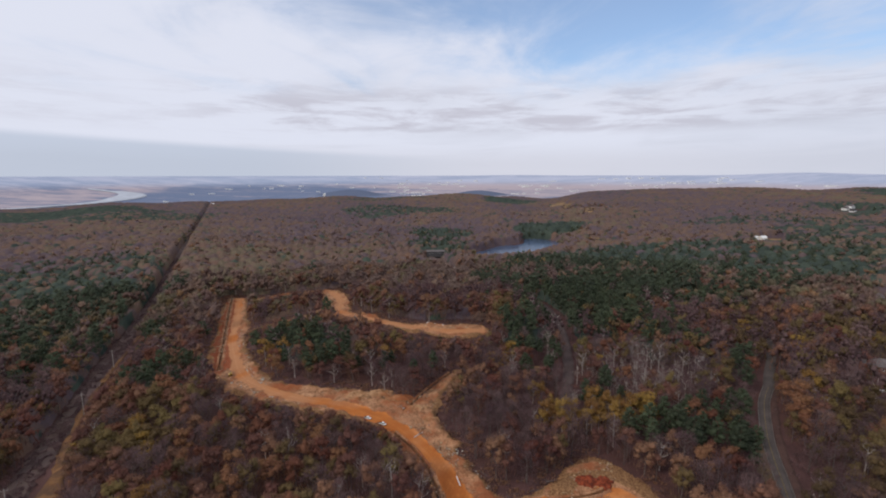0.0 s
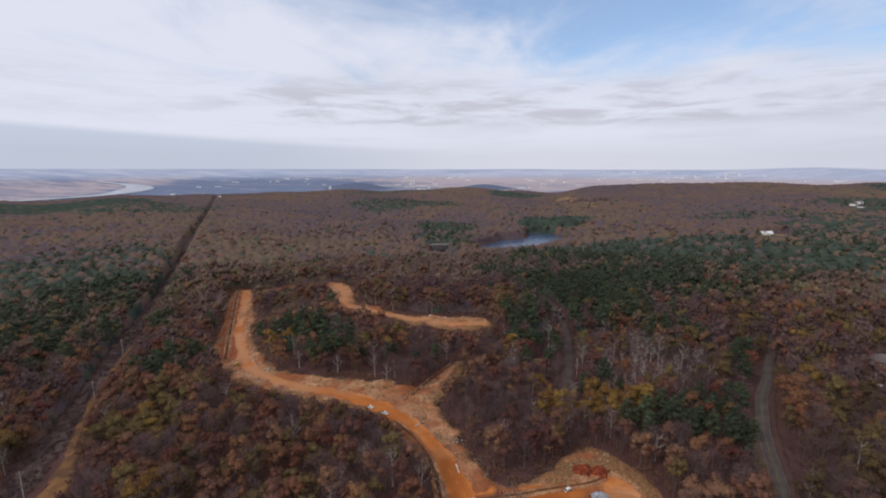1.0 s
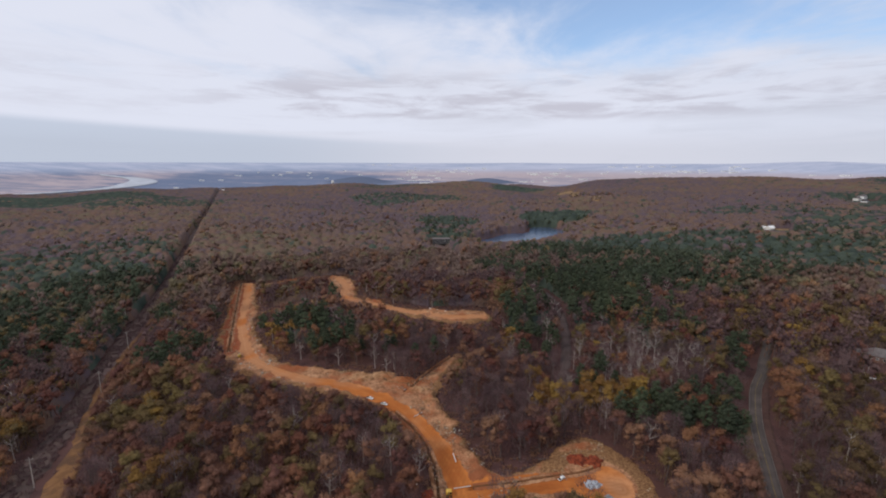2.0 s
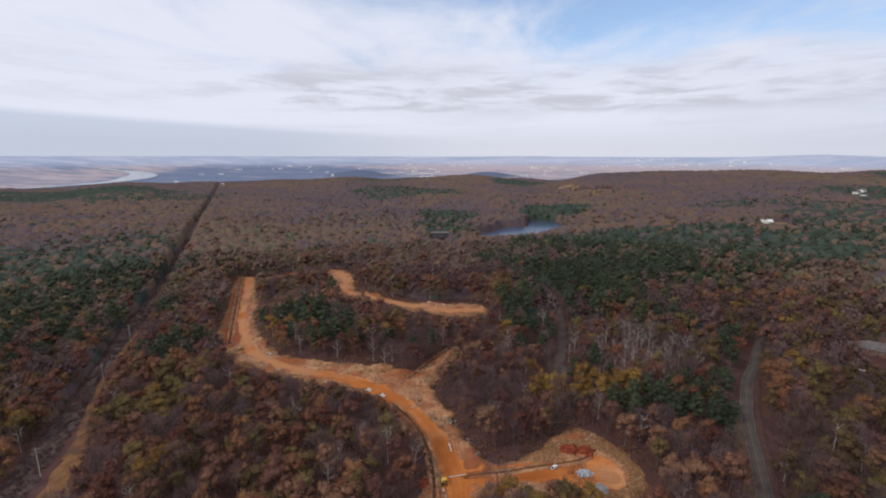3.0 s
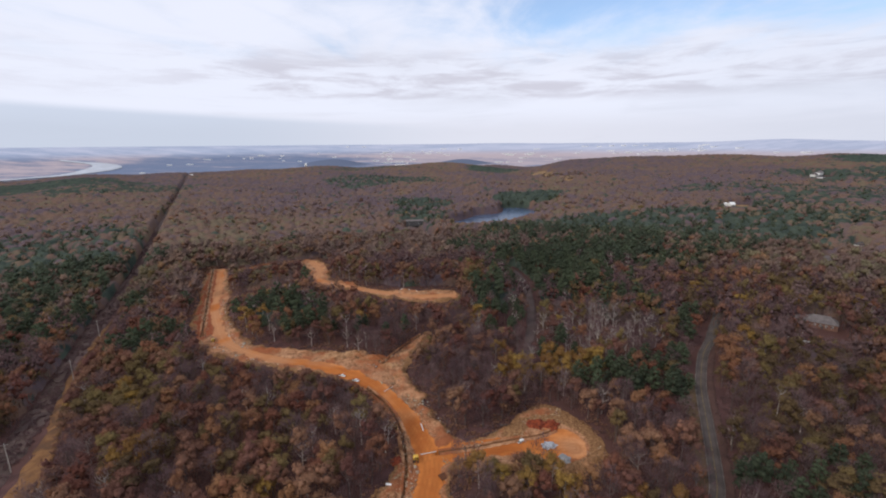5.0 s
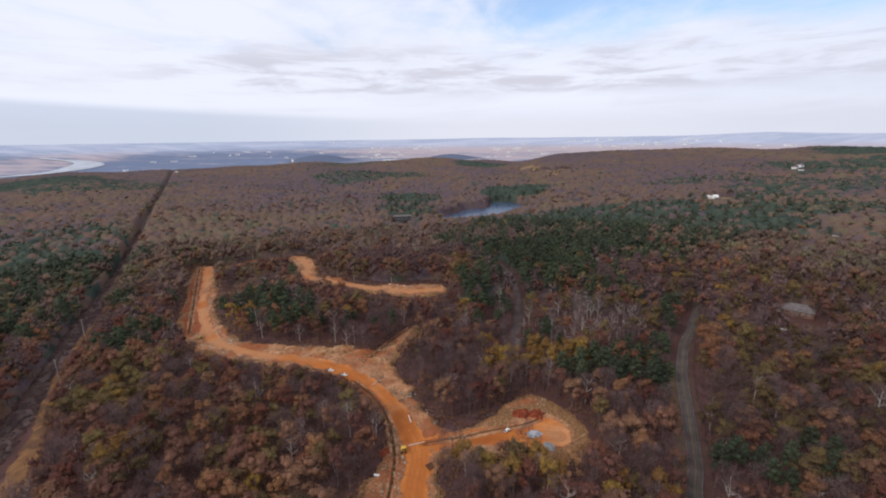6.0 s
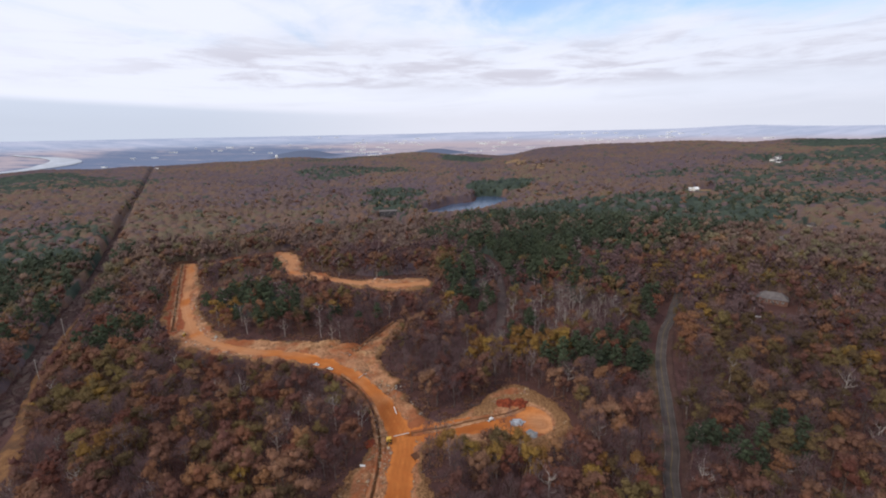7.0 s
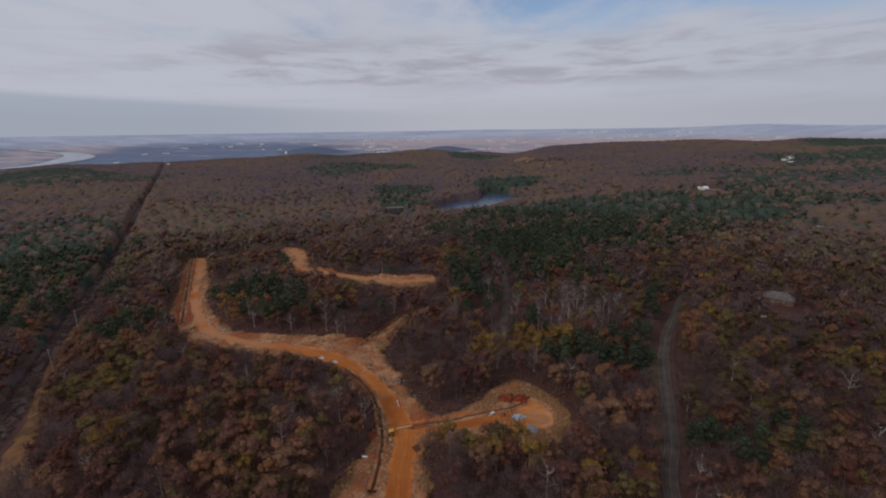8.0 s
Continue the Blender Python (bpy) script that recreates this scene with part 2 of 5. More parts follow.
def clay():
    """Site clay: rubbly where loose, packed smooth by wheels, browner towards the trees."""
    m = bpy.data.materials.new("site_clay")
    m.use_nodes = True
    g = Nodes(m.node_tree)
    pos = g.node("ShaderNodeNewGeometry").outputs["Position"]
    packed = g.node("ShaderNodeAttribute", attribute_name="packed").outputs["Fac"]
    margin = g.node("ShaderNodeAttribute", attribute_name="margin").outputs["Fac"]
    wide, mid, small = g.noise(pos, 0.05, 5.0, 0.6, 0.5), g.noise(pos, 0.28, 5.0, 0.62, 0.3), g.noise(pos, 1.3, 5.0, 0.65)
    loose = g.mix(g.ramp(g.math("ADD", g.math("MULTIPLY", mid, 0.55), g.math("MULTIPLY", small, 0.45)), 0.38, 0.63), (0.165, 0.070, 0.032), (0.50, 0.275, 0.150))
    loose = g.mix(g.ramp(g.math("ADD", g.math("MULTIPLY", wide, 0.6), g.math("MULTIPLY", mid, 0.4)), 0.45, 0.60, 0.0, 0.85), loose, (0.23, 0.064, 0.023))
    smooth_clay = g.mix(g.ramp(g.math("ADD", g.math("MULTIPLY", wide, 0.5), g.math("MULTIPLY", mid, 0.5)), 0.36, 0.64), (0.355, 0.100, 0.023), (0.525, 0.180, 0.044))
    brown = g.mix(g.ramp(small, 0.36, 0.66), (0.115, 0.053, 0.024), (0.320, 0.172, 0.080))
    # drier and paler uphill
    dry = g.math("ADD", g.noise(pos, 0.02, 3.0), g.ramp(g.split(pos)[1], 170.0, 270.0, -0.12, 0.10))
    smooth_clay = g.mix(g.ramp(dry, 0.42, 0.60, 0.0, 0.9), smooth_clay, g.mix(g.ramp(mid, 0.35, 0.65), (0.41, 0.196, 0.094), (0.54, 0.285, 0.145)))
    red = g.node("ShaderNodeAttribute", attribute_name="red").outputs["Fac"]
    loose = g.mix(g.math("MULTIPLY", red, g.ramp(mid, 0.30, 0.52)), loose, (0.225, 0.060, 0.025))
    rut = g.node("ShaderNodeAttribute", attribute_name="rut").outputs["Fac"]
    smooth_clay = g.mix(g.math("MULTIPLY", rut, g.ramp(mid, 0.3, 0.6)), smooth_clay, (0.215, 0.062, 0.016))
    jitter = g.math("MULTIPLY", g.math("SUBTRACT", g.math("ADD", mid, small), 1.0), 0.9)
    colour = g.mix(g.ramp(g.math("ADD", packed, jitter), 0.30, 0.70), loose, smooth_clay)
    colour = g.mix(g.ramp(g.math("ADD", margin, jitter), 0.35, 0.75), colour, brown)
    p = g.node("ShaderNodeBsdfPrincipled")
    g.link(p.inputs["Base Color"], colour)
    p.inputs["Roughness"].default_value = 0.95
    p.inputs["Specular IOR Level"].default_value = 0.15
    bump = g.node("ShaderNodeBump")
    bump.inputs["Strength"].default_value = 0.8
    bump.inputs["Distance"].default_value = 0.15
    g.link(bump.inputs["Height"], small)
    g.link(p.inputs["Normal"], bump.outputs[0])
    g.link(g.node("ShaderNodeOutputMaterial").inputs[0], p.outputs[0])
    return m


M["clay"] = clay()


def canopy_material():
    """Far tree tops, one tone to a crown: bare, brown and rust crowns, and dark pines; haze is put into the colours."""
    m = bpy.data.materials.new("hazed_canopy")
    m.use_nodes = True
    g = Nodes(m.node_tree)
    pos = g.node("ShaderNodeNewGeometry").outputs["Position"]
    tone = g.node("ShaderNodeAttribute", attribute_name="tone").outputs["Fac"]
    pines = g.node("ShaderNodeAttribute", attribute_name="pines").outputs["Fac"]
    hue = g.math("ADD", g.node("ShaderNodeAttribute", attribute_name="hue").outputs["Fac"], g.math("MULTIPLY_ADD", g.noise(pos, 0.3, 3.0, 0.6), 0.5, -0.25))
    leaf = g.mix(g.ramp(hue, 0.15, 0.50), (0.11, 0.08, 0.09), (0.132, 0.09, 0.078))
    leaf = g.mix(g.ramp(hue, 0.55, 0.85), leaf, (0.155, 0.095, 0.069))
    leaf = g.mix(g.ramp(hue, 0.90, 1.20), leaf, (0.143, 0.111, 0.072))
    leaf = g.mix(g.ramp(g.noise(pos, 0.9, 3.0, 0.7), 0.35, 0.65, 0.35, 0.0), leaf, (0.063, 0.045, 0.045))
    green = g.mix(tone, (0.035, 0.046, 0.039), (0.059, 0.074, 0.056))
    p = g.node("ShaderNodeBsdfPrincipled")
    g.link(p.inputs["Base Color"], g.mix(pines, leaf, green))
    p.inputs["Roughness"].default_value = 1.0
    p.inputs["Specular IOR Level"].default_value = 0.05
    b = g.node("ShaderNodeBump")
    b.inputs["Strength"].default_value = 0.5
    b.inputs["Distance"].default_value = 0.6
    g.link(b.inputs["Height"], g.noise(pos, 0.45, 4.0, 0.7))
    g.link(p.inputs["Normal"], b.outputs[0])
    g.link(g.node("ShaderNodeOutputMaterial").inputs[0], p.outputs[0])
    return m


M["canopy"] = canopy_material()


def water(name, colour, rough):
    m = bpy.data.materials.new(name)
    m.use_nodes = True
    g = Nodes(m.node_tree)
    pos = g.node("ShaderNodeNewGeometry").outputs["Position"]
    p = g.node("ShaderNodeBsdfPrincipled")
    g.link(p.inputs["Base Color"], g.mix(g.ramp(g.noise(pos, 0.02, 3.0), 0.4, 0.6), colour, tuple(c * 1.3 for c in colour)))
    p.inputs["Roughness"].default_value = rough
    p.inputs["Specular IOR Level"].default_value = 0.28
    b = g.node("ShaderNodeBump")
    b.inputs["Strength"].default_value = 0.15
    b.inputs["Distance"].default_value = 0.2
    g.link(b.inputs["Height"], g.noise(pos, 0.5, 3.0))
    g.link(p.inputs["Normal"], b.outputs[0])
    g.link(g.node("ShaderNodeOutputMaterial").inputs[0], p.outputs[0])
    return m


M["pond"] = water("pond_water", (0.045, 0.066, 0.110), 0.22)
M["river"] = water("river_water", (0.30, 0.32, 0.36), 0.35)


def build_plain():
    """The far valley: slate woods, pale fields and a lilac distance, with the haze put into the colours."""
    m = bpy.data.materials.new("hazed_valley")
    m.use_nodes = True
    g = Nodes(m.node_tree)
    x, y, z = g.split(g.node("ShaderNodeNewGeometry").outputs["Position"])
    wooded = g.node("ShaderNodeAttribute", attribute_name="wooded").outputs["Fac"]
    broad = g.noise(g.vec(g.math("MULTIPLY", x, 0.0016), g.math("MULTIPLY", y, 0.0058), 2.0), 1.0, 5.0, 0.6, 0.5)
    patch = g.noise(g.vec(g.math("MULTIPLY", x, 0.006), g.math("MULTIPLY", y, 0.022), 0.0), 1.0, 6.0, 0.68, 0.4)
    spots = g.noise(g.vec(g.math("MULTIPLY", x, 0.02), g.math("MULTIPLY", y, 0.05), 5.0), 1.0, 5.0, 0.65)
    # the blue cast of woods and fields is haze put into the colour
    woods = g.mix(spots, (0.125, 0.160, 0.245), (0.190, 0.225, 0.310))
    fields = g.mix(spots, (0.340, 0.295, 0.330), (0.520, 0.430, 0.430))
    # open fields inside the river's bend and to the east, woods between
    lean = g.math("ADD", g.ramp(x, -1000.0, 200.0, -0.05, 0.12), g.ramp(x, -2050.0, -2300.0, 0.0, 0.14))
    lean = g.math("ADD", lean, g.math("MULTIPLY", g.ramp(z, 0.0, 30.0, 0.0, 0.10), g.ramp(x, -1700.0, -900.0)))
    mixed = g.math("ADD", g.math("ADD", g.math("MULTIPLY", broad, 0.55), g.math("MULTIPLY", patch, 0.45)), lean)
    near = g.mix(g.ramp(mixed, 0.44, 0.68), woods, fields)
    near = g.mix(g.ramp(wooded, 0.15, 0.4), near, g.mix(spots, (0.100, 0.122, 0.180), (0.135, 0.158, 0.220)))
    # farthest haze, painted as a lilac that thickens up the rising land
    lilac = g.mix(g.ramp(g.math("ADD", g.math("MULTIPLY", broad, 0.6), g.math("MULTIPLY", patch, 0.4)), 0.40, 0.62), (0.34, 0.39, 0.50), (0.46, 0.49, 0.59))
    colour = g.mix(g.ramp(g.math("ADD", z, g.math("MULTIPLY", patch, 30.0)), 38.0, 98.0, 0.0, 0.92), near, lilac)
    p = g.node("ShaderNodeBsdfPrincipled")
    g.link(p.inputs["Base Color"], colour)
    p.inputs["Roughness"].default_value = 1.0
    p.inputs["Specular IOR Level"].default_value = 0.0
    g.link(g.node("ShaderNodeOutputMaterial").inputs[0], p.outputs[0])
    return m


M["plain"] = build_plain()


# ---- the lie of the land ----
AZ = [-180, -60, -45, -30, -15, -5, 0, 6, 12, 17, 24, 34, 44, 51, 60, 180]
ZF = [-20, -30, -22, -12, -4, 2, 4, -4, -8, 22, 50, 46, 50, 74, 90, 0]
RP = [0, 2900, 3300, 3800, 4200, 4500, 4750, 4900]
ZP = [-40, -40, -32, -8, 22, 60, 108, 127]
BUMPS = [  # x, y, radius across, radius along, height
    (-690, 3400, 230, 130, 52), (250, 3420, 210, 130, 46), (620, 4650, 330, 160, 26), (2900, 3750, 420, 350, 26), (760, 3300, 300, 140, 10),
    (20, 365, 130, 75, 11),
]
POND_Z = -4.0
POND = [(12, 752), (24, 776), (61, 810), (99, 866), (148, 894), (165, 958), (198, 962), (221, 935), (234, 898), (206, 850), (172, 805), (142, 768), (100, 760), (58, 752)]

CORRIDOR = [(-127, 10), (-209, 186), (-272, 325), (-307, 410), (-347, 515), (-428, 700), (-515, 884), (-672, 1209), (-857, 1601), (-1084, 2071), (-1290, 2520)]


def smooth(a, b, v):
    t = np.clip((v - a) / (b - a), 0, 1)
    return t * t * (3 - 2 * t)


def to_lines(x, y, points, closed=False):
    """Distance to a line through the points; for a closed one minus inside."""
    x, y = np.asarray(x, float), np.asarray(y, float)
    best, inside = np.full(x.shape, 1e9), np.zeros(x.shape, bool)
    ends = points[1:] + points[:1] if closed else points[1:]
    for (ax, ay), (bx, by) in zip(points, ends):
        dx, dy = bx - ax, by - ay
        t = np.clip(((x - ax) * dx + (y - ay) * dy) / (dx * dx + dy * dy + 1e-9), 0, 1)
        best = np.minimum(best, np.hypot(x - ax - t * dx, y - ay - t * dy))
        if closed and ay != by:
            inside ^= ((ay > y) != (by > y)) & (x < (bx - ax) * (y - ay) / (by - ay) + ax)
    return np.where(inside, -best, best)


def height(x, y):
    """The land's height in metres."""
    x, y = np.asarray(x, float), np.asarray(y, float)
    r = np.hypot(x, y)
    az = np.degrees(np.arctan2(x, y))
    z = -18 * smooth(-110, -250, x) * smooth(900, 300, y)
    z = z + 6 * smooth(60, 180, x) * smooth(80, 320, y)
    far = np.interp(az, AZ, ZF)
    z = z + (far - z) * smooth(700, 2300, r)
    z = z + smooth(250, 700, r) * (5 * np.sin(x / 170 + 1) * np.cos(y / 210) + 3 * np.sin(x / 80 + y / 95))
    lumps = 13 * (np.sin(x / 118 + 0.8 * np.sin(y / 190)) * np.cos(y / 104 + 1.3 + 0.6 * np.sin(x / 210)))
    z = z + lumps * smooth(800, 1150, r) * smooth(30, 190, to_lines(x, y, CORRIDOR)) * smooth(60, 240, to_lines(x, y, POND, True)) * smooth(70, 220, np.hypot(x - 600, y - 840)) * smooth(60, 200, np.hypot(x - 1060, y - 1190))
    plain = np.interp(r, RP, ZP)
    k = smooth(2500, 3150, r)
    z = z * (1 - k) + plain * k
    for bx, by, rx, ry, h in BUMPS:
        z = z + h * np.exp(-((x - bx) / rx) ** 2 - ((y - by) / ry) ** 2)
    if np.any((np.abs(x - 125) < 210) & (np.abs(y - 815) < 250)):
        away = to_lines(x, y, POND, True)
        z = z + (POND_Z + 0.6 - z) * smooth(70, 8, away)
    return z


def grain(x, y, size, seed=0.0):
    """Smooth noise from 0 to 1 with lumps of that size in metres."""
    x, y = np.asarray(x, float) / size, np.asarray(y, float) / size
    i, j = np.floor(x), np.floor(y)
    u, v = x - i, y - j
    u, v = u * u * (3 - 2 * u), v * v * (3 - 2 * v)

    def at(a, b):
        s = np.sin(a * 127.1 + b * 311.7 + seed * 74.7) * 43758.5453
        return s - np.floor(s)

    return (at(i, j) * (1 - u) + at(i + 1, j) * u) * (1 - v) + (at(i, j + 1) * (1 - u) + at(i + 1, j + 1) * u) * v


def curve(points, step=4.0):
    """A smooth line through the points, cut into even steps."""
    p = np.array(points, float)
    q = np.vstack([2 * p[0] - p[1], p, 2 * p[-1] - p[-2]])
    out = []
    for k in range(len(p) - 1):
        a, b, c, d = q[k:k + 4]
        n = max(2, int(np.hypot(*(c - b)) / step))
        for t in np.arange(n) / n:
            out.append(0.5 * (2 * b + (c - a) * t + (2 * a - 5 * b + 4 * c - d) * t * t + (3 * b - a - 3 * c + d) * t ** 3))
    out.append(p[-1])
    return np.array(out)


# plan of the clearings and lines, in metres
SITE = [(-259, 512), (-248, 468), (-219, 398), (-203, 352), (-185, 316), (-166, 288), (-136, 255), (-91, 236), (-50, 222), (-27, 197), (-13, 164),
        (-15, 145), (-23, 122), (-26, 95), (10, 95), (9, 135), (16, 144), (47, 142), (64, 141), (76, 149), (80, 162), (74, 180), (60, 189), (48, 183), (37, 173),
        (25, 166), (15, 164), (7, 177), (-2, 194), (-1, 202), (-5, 208), (-11, 215), (-14, 234), (-7, 256), (3, 281), (-4, 280), (-19, 258), (-32, 245), (-62, 259),
        (-98, 264), (-120, 273), (-134, 291), (-158, 328), (-180, 371), (-186, 396), (-217, 460), (-237, 507)]
LOOP = [(-224, 514), (-204, 518), (-180, 520), (-157, 517), (-137, 521), (-111, 477), (-97, 418), (-75, 399), (-53, 372), (-27, 359), (23, 353),
        (26, 336), (-2, 329), (-30, 341), (-60, 363), (-89, 382), (-106, 394), (-119, 421), (-148, 401), (-186, 386), (-188, 394), (-150, 410), (-133, 424), (-127, 446), (-142, 483),
        (-155, 511), (-180, 513), (-204, 511)]
HAUL = [(-247, 510), (-220, 444), (-192, 372), (-167, 322), (-146, 286), (-126, 266), (-105, 253), (-67, 240), (-36, 220), (-13, 188), (0, 158), (2, 144), (0, 131), (-3, 95)]
STUB = [(1, 152), (13, 156), (30, 158), (44, 160), (57, 158), (66, 156)]
LOOP_LANE = [(-140, 512), (-120, 470), (-112, 425), (-98, 406), (-79, 388), (-55, 367), (-29, 350), (-4, 342), (20, 342)]
TRENCHES = [[(-255, 508), (-225, 432), (-189, 347), (-171, 305)], [(-35, 213), (-23, 197), (-15, 180), (-11, 163), (-9, 149), (-9, 135), (-11, 118)],
            [(5, 156), (22, 159), (38, 163), (52, 166), (61, 170)], [(-30, 236), (-23, 250), (-16, 262), (-4, 279)], [(-153, 518), (-140, 488), (-129, 457), (-121, 432)]]
POND_OPEN = [(24, 765), (61, 800), (99, 864), (148, 892), (167, 955), (196, 958), (215, 932), (223, 896), (193, 861), (163, 820), (136, 783), (100, 780), (69, 775)]
TRACK = [(-150, 95), (-171, 150), (-194, 191), (-214, 222), (-229, 246), (-245, 276), (-264, 322), (-277, 358), (-291, 399)]
ROAD = [(75, 40), (103, 109), (117, 133), (134, 167), (145.5, 191), (155, 208.5), (172, 235), (187, 253), (200.5, 271.5), (220, 297), (239, 328), (262, 395), (292, 470), (340, 550), (400, 630)]
PATHS = [[(-188, 393), (-172, 394), (-157, 398), (-148, 404), (-139, 410), (-132, 419), (-125, 431)], [(-226, 506), (-215, 511), (-198, 514), (-180, 519), (-160, 525)]]
LANE = [(58, 232), (67, 257), (77, 292), (85, 336), (90, 398), (88, 455), (62, 530), (25, 590), (-2, 645), (-15, 700)]
MEADOW = [(384, 1832), (494, 2009), (530, 1959), (513, 1601), (472, 1367), (406, 1314), (368, 1419)]
LAWN = [(560, 812), (590, 800), (640, 822), (655, 858), (610, 856), (575, 838)]


def site_grid():
    """Metres inside the cleared ground, minus outside, every 1.5 m of the plan."""
    gx, gy = np.meshgrid(np.arange(-420, 250, 1.5), np.arange(-60, 700, 1.5))
    d = np.full(gx.shape, 1e9)
    for outline in (SITE, LOOP):
        d = np.minimum(d, to_lines(gx, gy, [tuple(p) for p in curve(outline + outline[:1], 8.0)[:-1]], True))
    return -d


SITE_GRID = site_grid()


def site(x, y):
    """Metres inside the cleared ground, minus outside, with a ragged edge."""
    x, y = np.asarray(x, float), np.asarray(y, float)
    u = np.clip((x + 420) / 1.5, 0, SITE_GRID.shape[1] - 2)
    v = np.clip((y + 60) / 1.5, 0, SITE_GRID.shape[0] - 2)
    i, j = u.astype(int), v.astype(int)
    u, v = u - i, v - j
    d = (SITE_GRID[j, i] * (1 - u) + SITE_GRID[j, i + 1] * u) * (1 - v) + (SITE_GRID[j + 1, i] * (1 - u) + SITE_GRID[j + 1, i + 1] * u) * v
    return d + 4.5 * (grain(x, y, 7, 1) - 0.5) + 2.4 * (grain(x, y, 2.5, 2) - 0.5)


def mesh_object(name, verts, tris, materials, slots=None, parent=None, flat=True):
    """One mesh object from arrays of places and triangles."""
    verts, tris = np.asarray(verts, np.float32), np.asarray(tris, np.int32)
    me = bpy.data.meshes.new(name)
    me.vertices.add(len(verts))
    me.vertices.foreach_set("co", verts.ravel())
    me.loops.add(tris.size)
    me.loops.foreach_set("vertex_index", tris.ravel())
    me.polygons.add(len(tris))
    me.polygons.foreach_set("loop_start", np.arange(len(tris), dtype=np.int32) * tris.shape[1])
    if slots is not None:
        me.polygons.foreach_set("material_index", np.asarray(slots, np.int32))
    if not flat:
        me.polygons.foreach_set("use_smooth", np.ones(len(tris), bool))
    for m in materials:
        me.materials.append(m)
    me.update(calc_edges=True)
    ob = new(name, me)
    ob.parent = parent
    return ob


def steps(lo, hi, fine, far, growth=1.045):
    """Even steps between lo and hi, ever longer ones out to far on both sides."""
    mid = list(np.arange(lo, hi + fine / 2, fine))
    out, s = mid[-1], fine
    right = []
    while out < far:
        s = min(s * growth, 90)
        out += s
        right.append(min(out, far))
    out, s, left = mid[0], fine, []
    while out > -far:
        s = min(s * growth, 90)
        out -= s
        left.append(max(out, -far))
    return np.array(left[::-1] + mid + right)


def build_ground():
    gx, gy = steps(-285, 225, 5.0, 4900, 1.06), steps(95, 530, 5.0, 4900, 1.06)
    X, Y = np.meshgrid(gx, gy)
    R = np.hypot(X, Y)
    # the land ends on a circle far out
    X, Y = X * np.minimum(1, 4900 / R), Y * np.minimum(1, 4900 / R)
    Z = height(X, Y)
    near = (np.abs(X) < 300) & (Y > 60) & (Y < 560)
    cut = np.zeros(X.shape)
    cut[near] = smooth(0.5, 4.5, site(X[near], Y[near])) * 2.6
    pond = to_lines(X, Y, POND, True)
    Z = Z - 3.0 * smooth(6, -8, pond)
    Z = Z - cut
    n, m = X.shape
    idx = np.arange(n * m).reshape(n, m)
    quads = np.stack([idx[:-1, :-1], idx[:-1, 1:], idx[1:, 1:], idx[1:, :-1]], -1).reshape(-1, 4)
    R = R.ravel()
    quads = quads[R[quads].min(1) < 4899]
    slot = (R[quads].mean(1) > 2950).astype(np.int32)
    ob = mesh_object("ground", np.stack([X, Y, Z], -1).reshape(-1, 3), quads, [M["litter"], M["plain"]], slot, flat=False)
    wooded = sum(np.exp(-((X - bx) / rx) ** 2 - ((Y - by) / ry) ** 2) for bx, by, rx, ry, _ in BUMPS[:2])
    ob.data.attributes.new("wooded", "FLOAT", "POINT").data.foreach_set("value", wooded.ravel().astype(np.float32))
    tagged(ob, "brown leaf-strewn forest floor running out to a hazy valley", "ground", kind="structure")


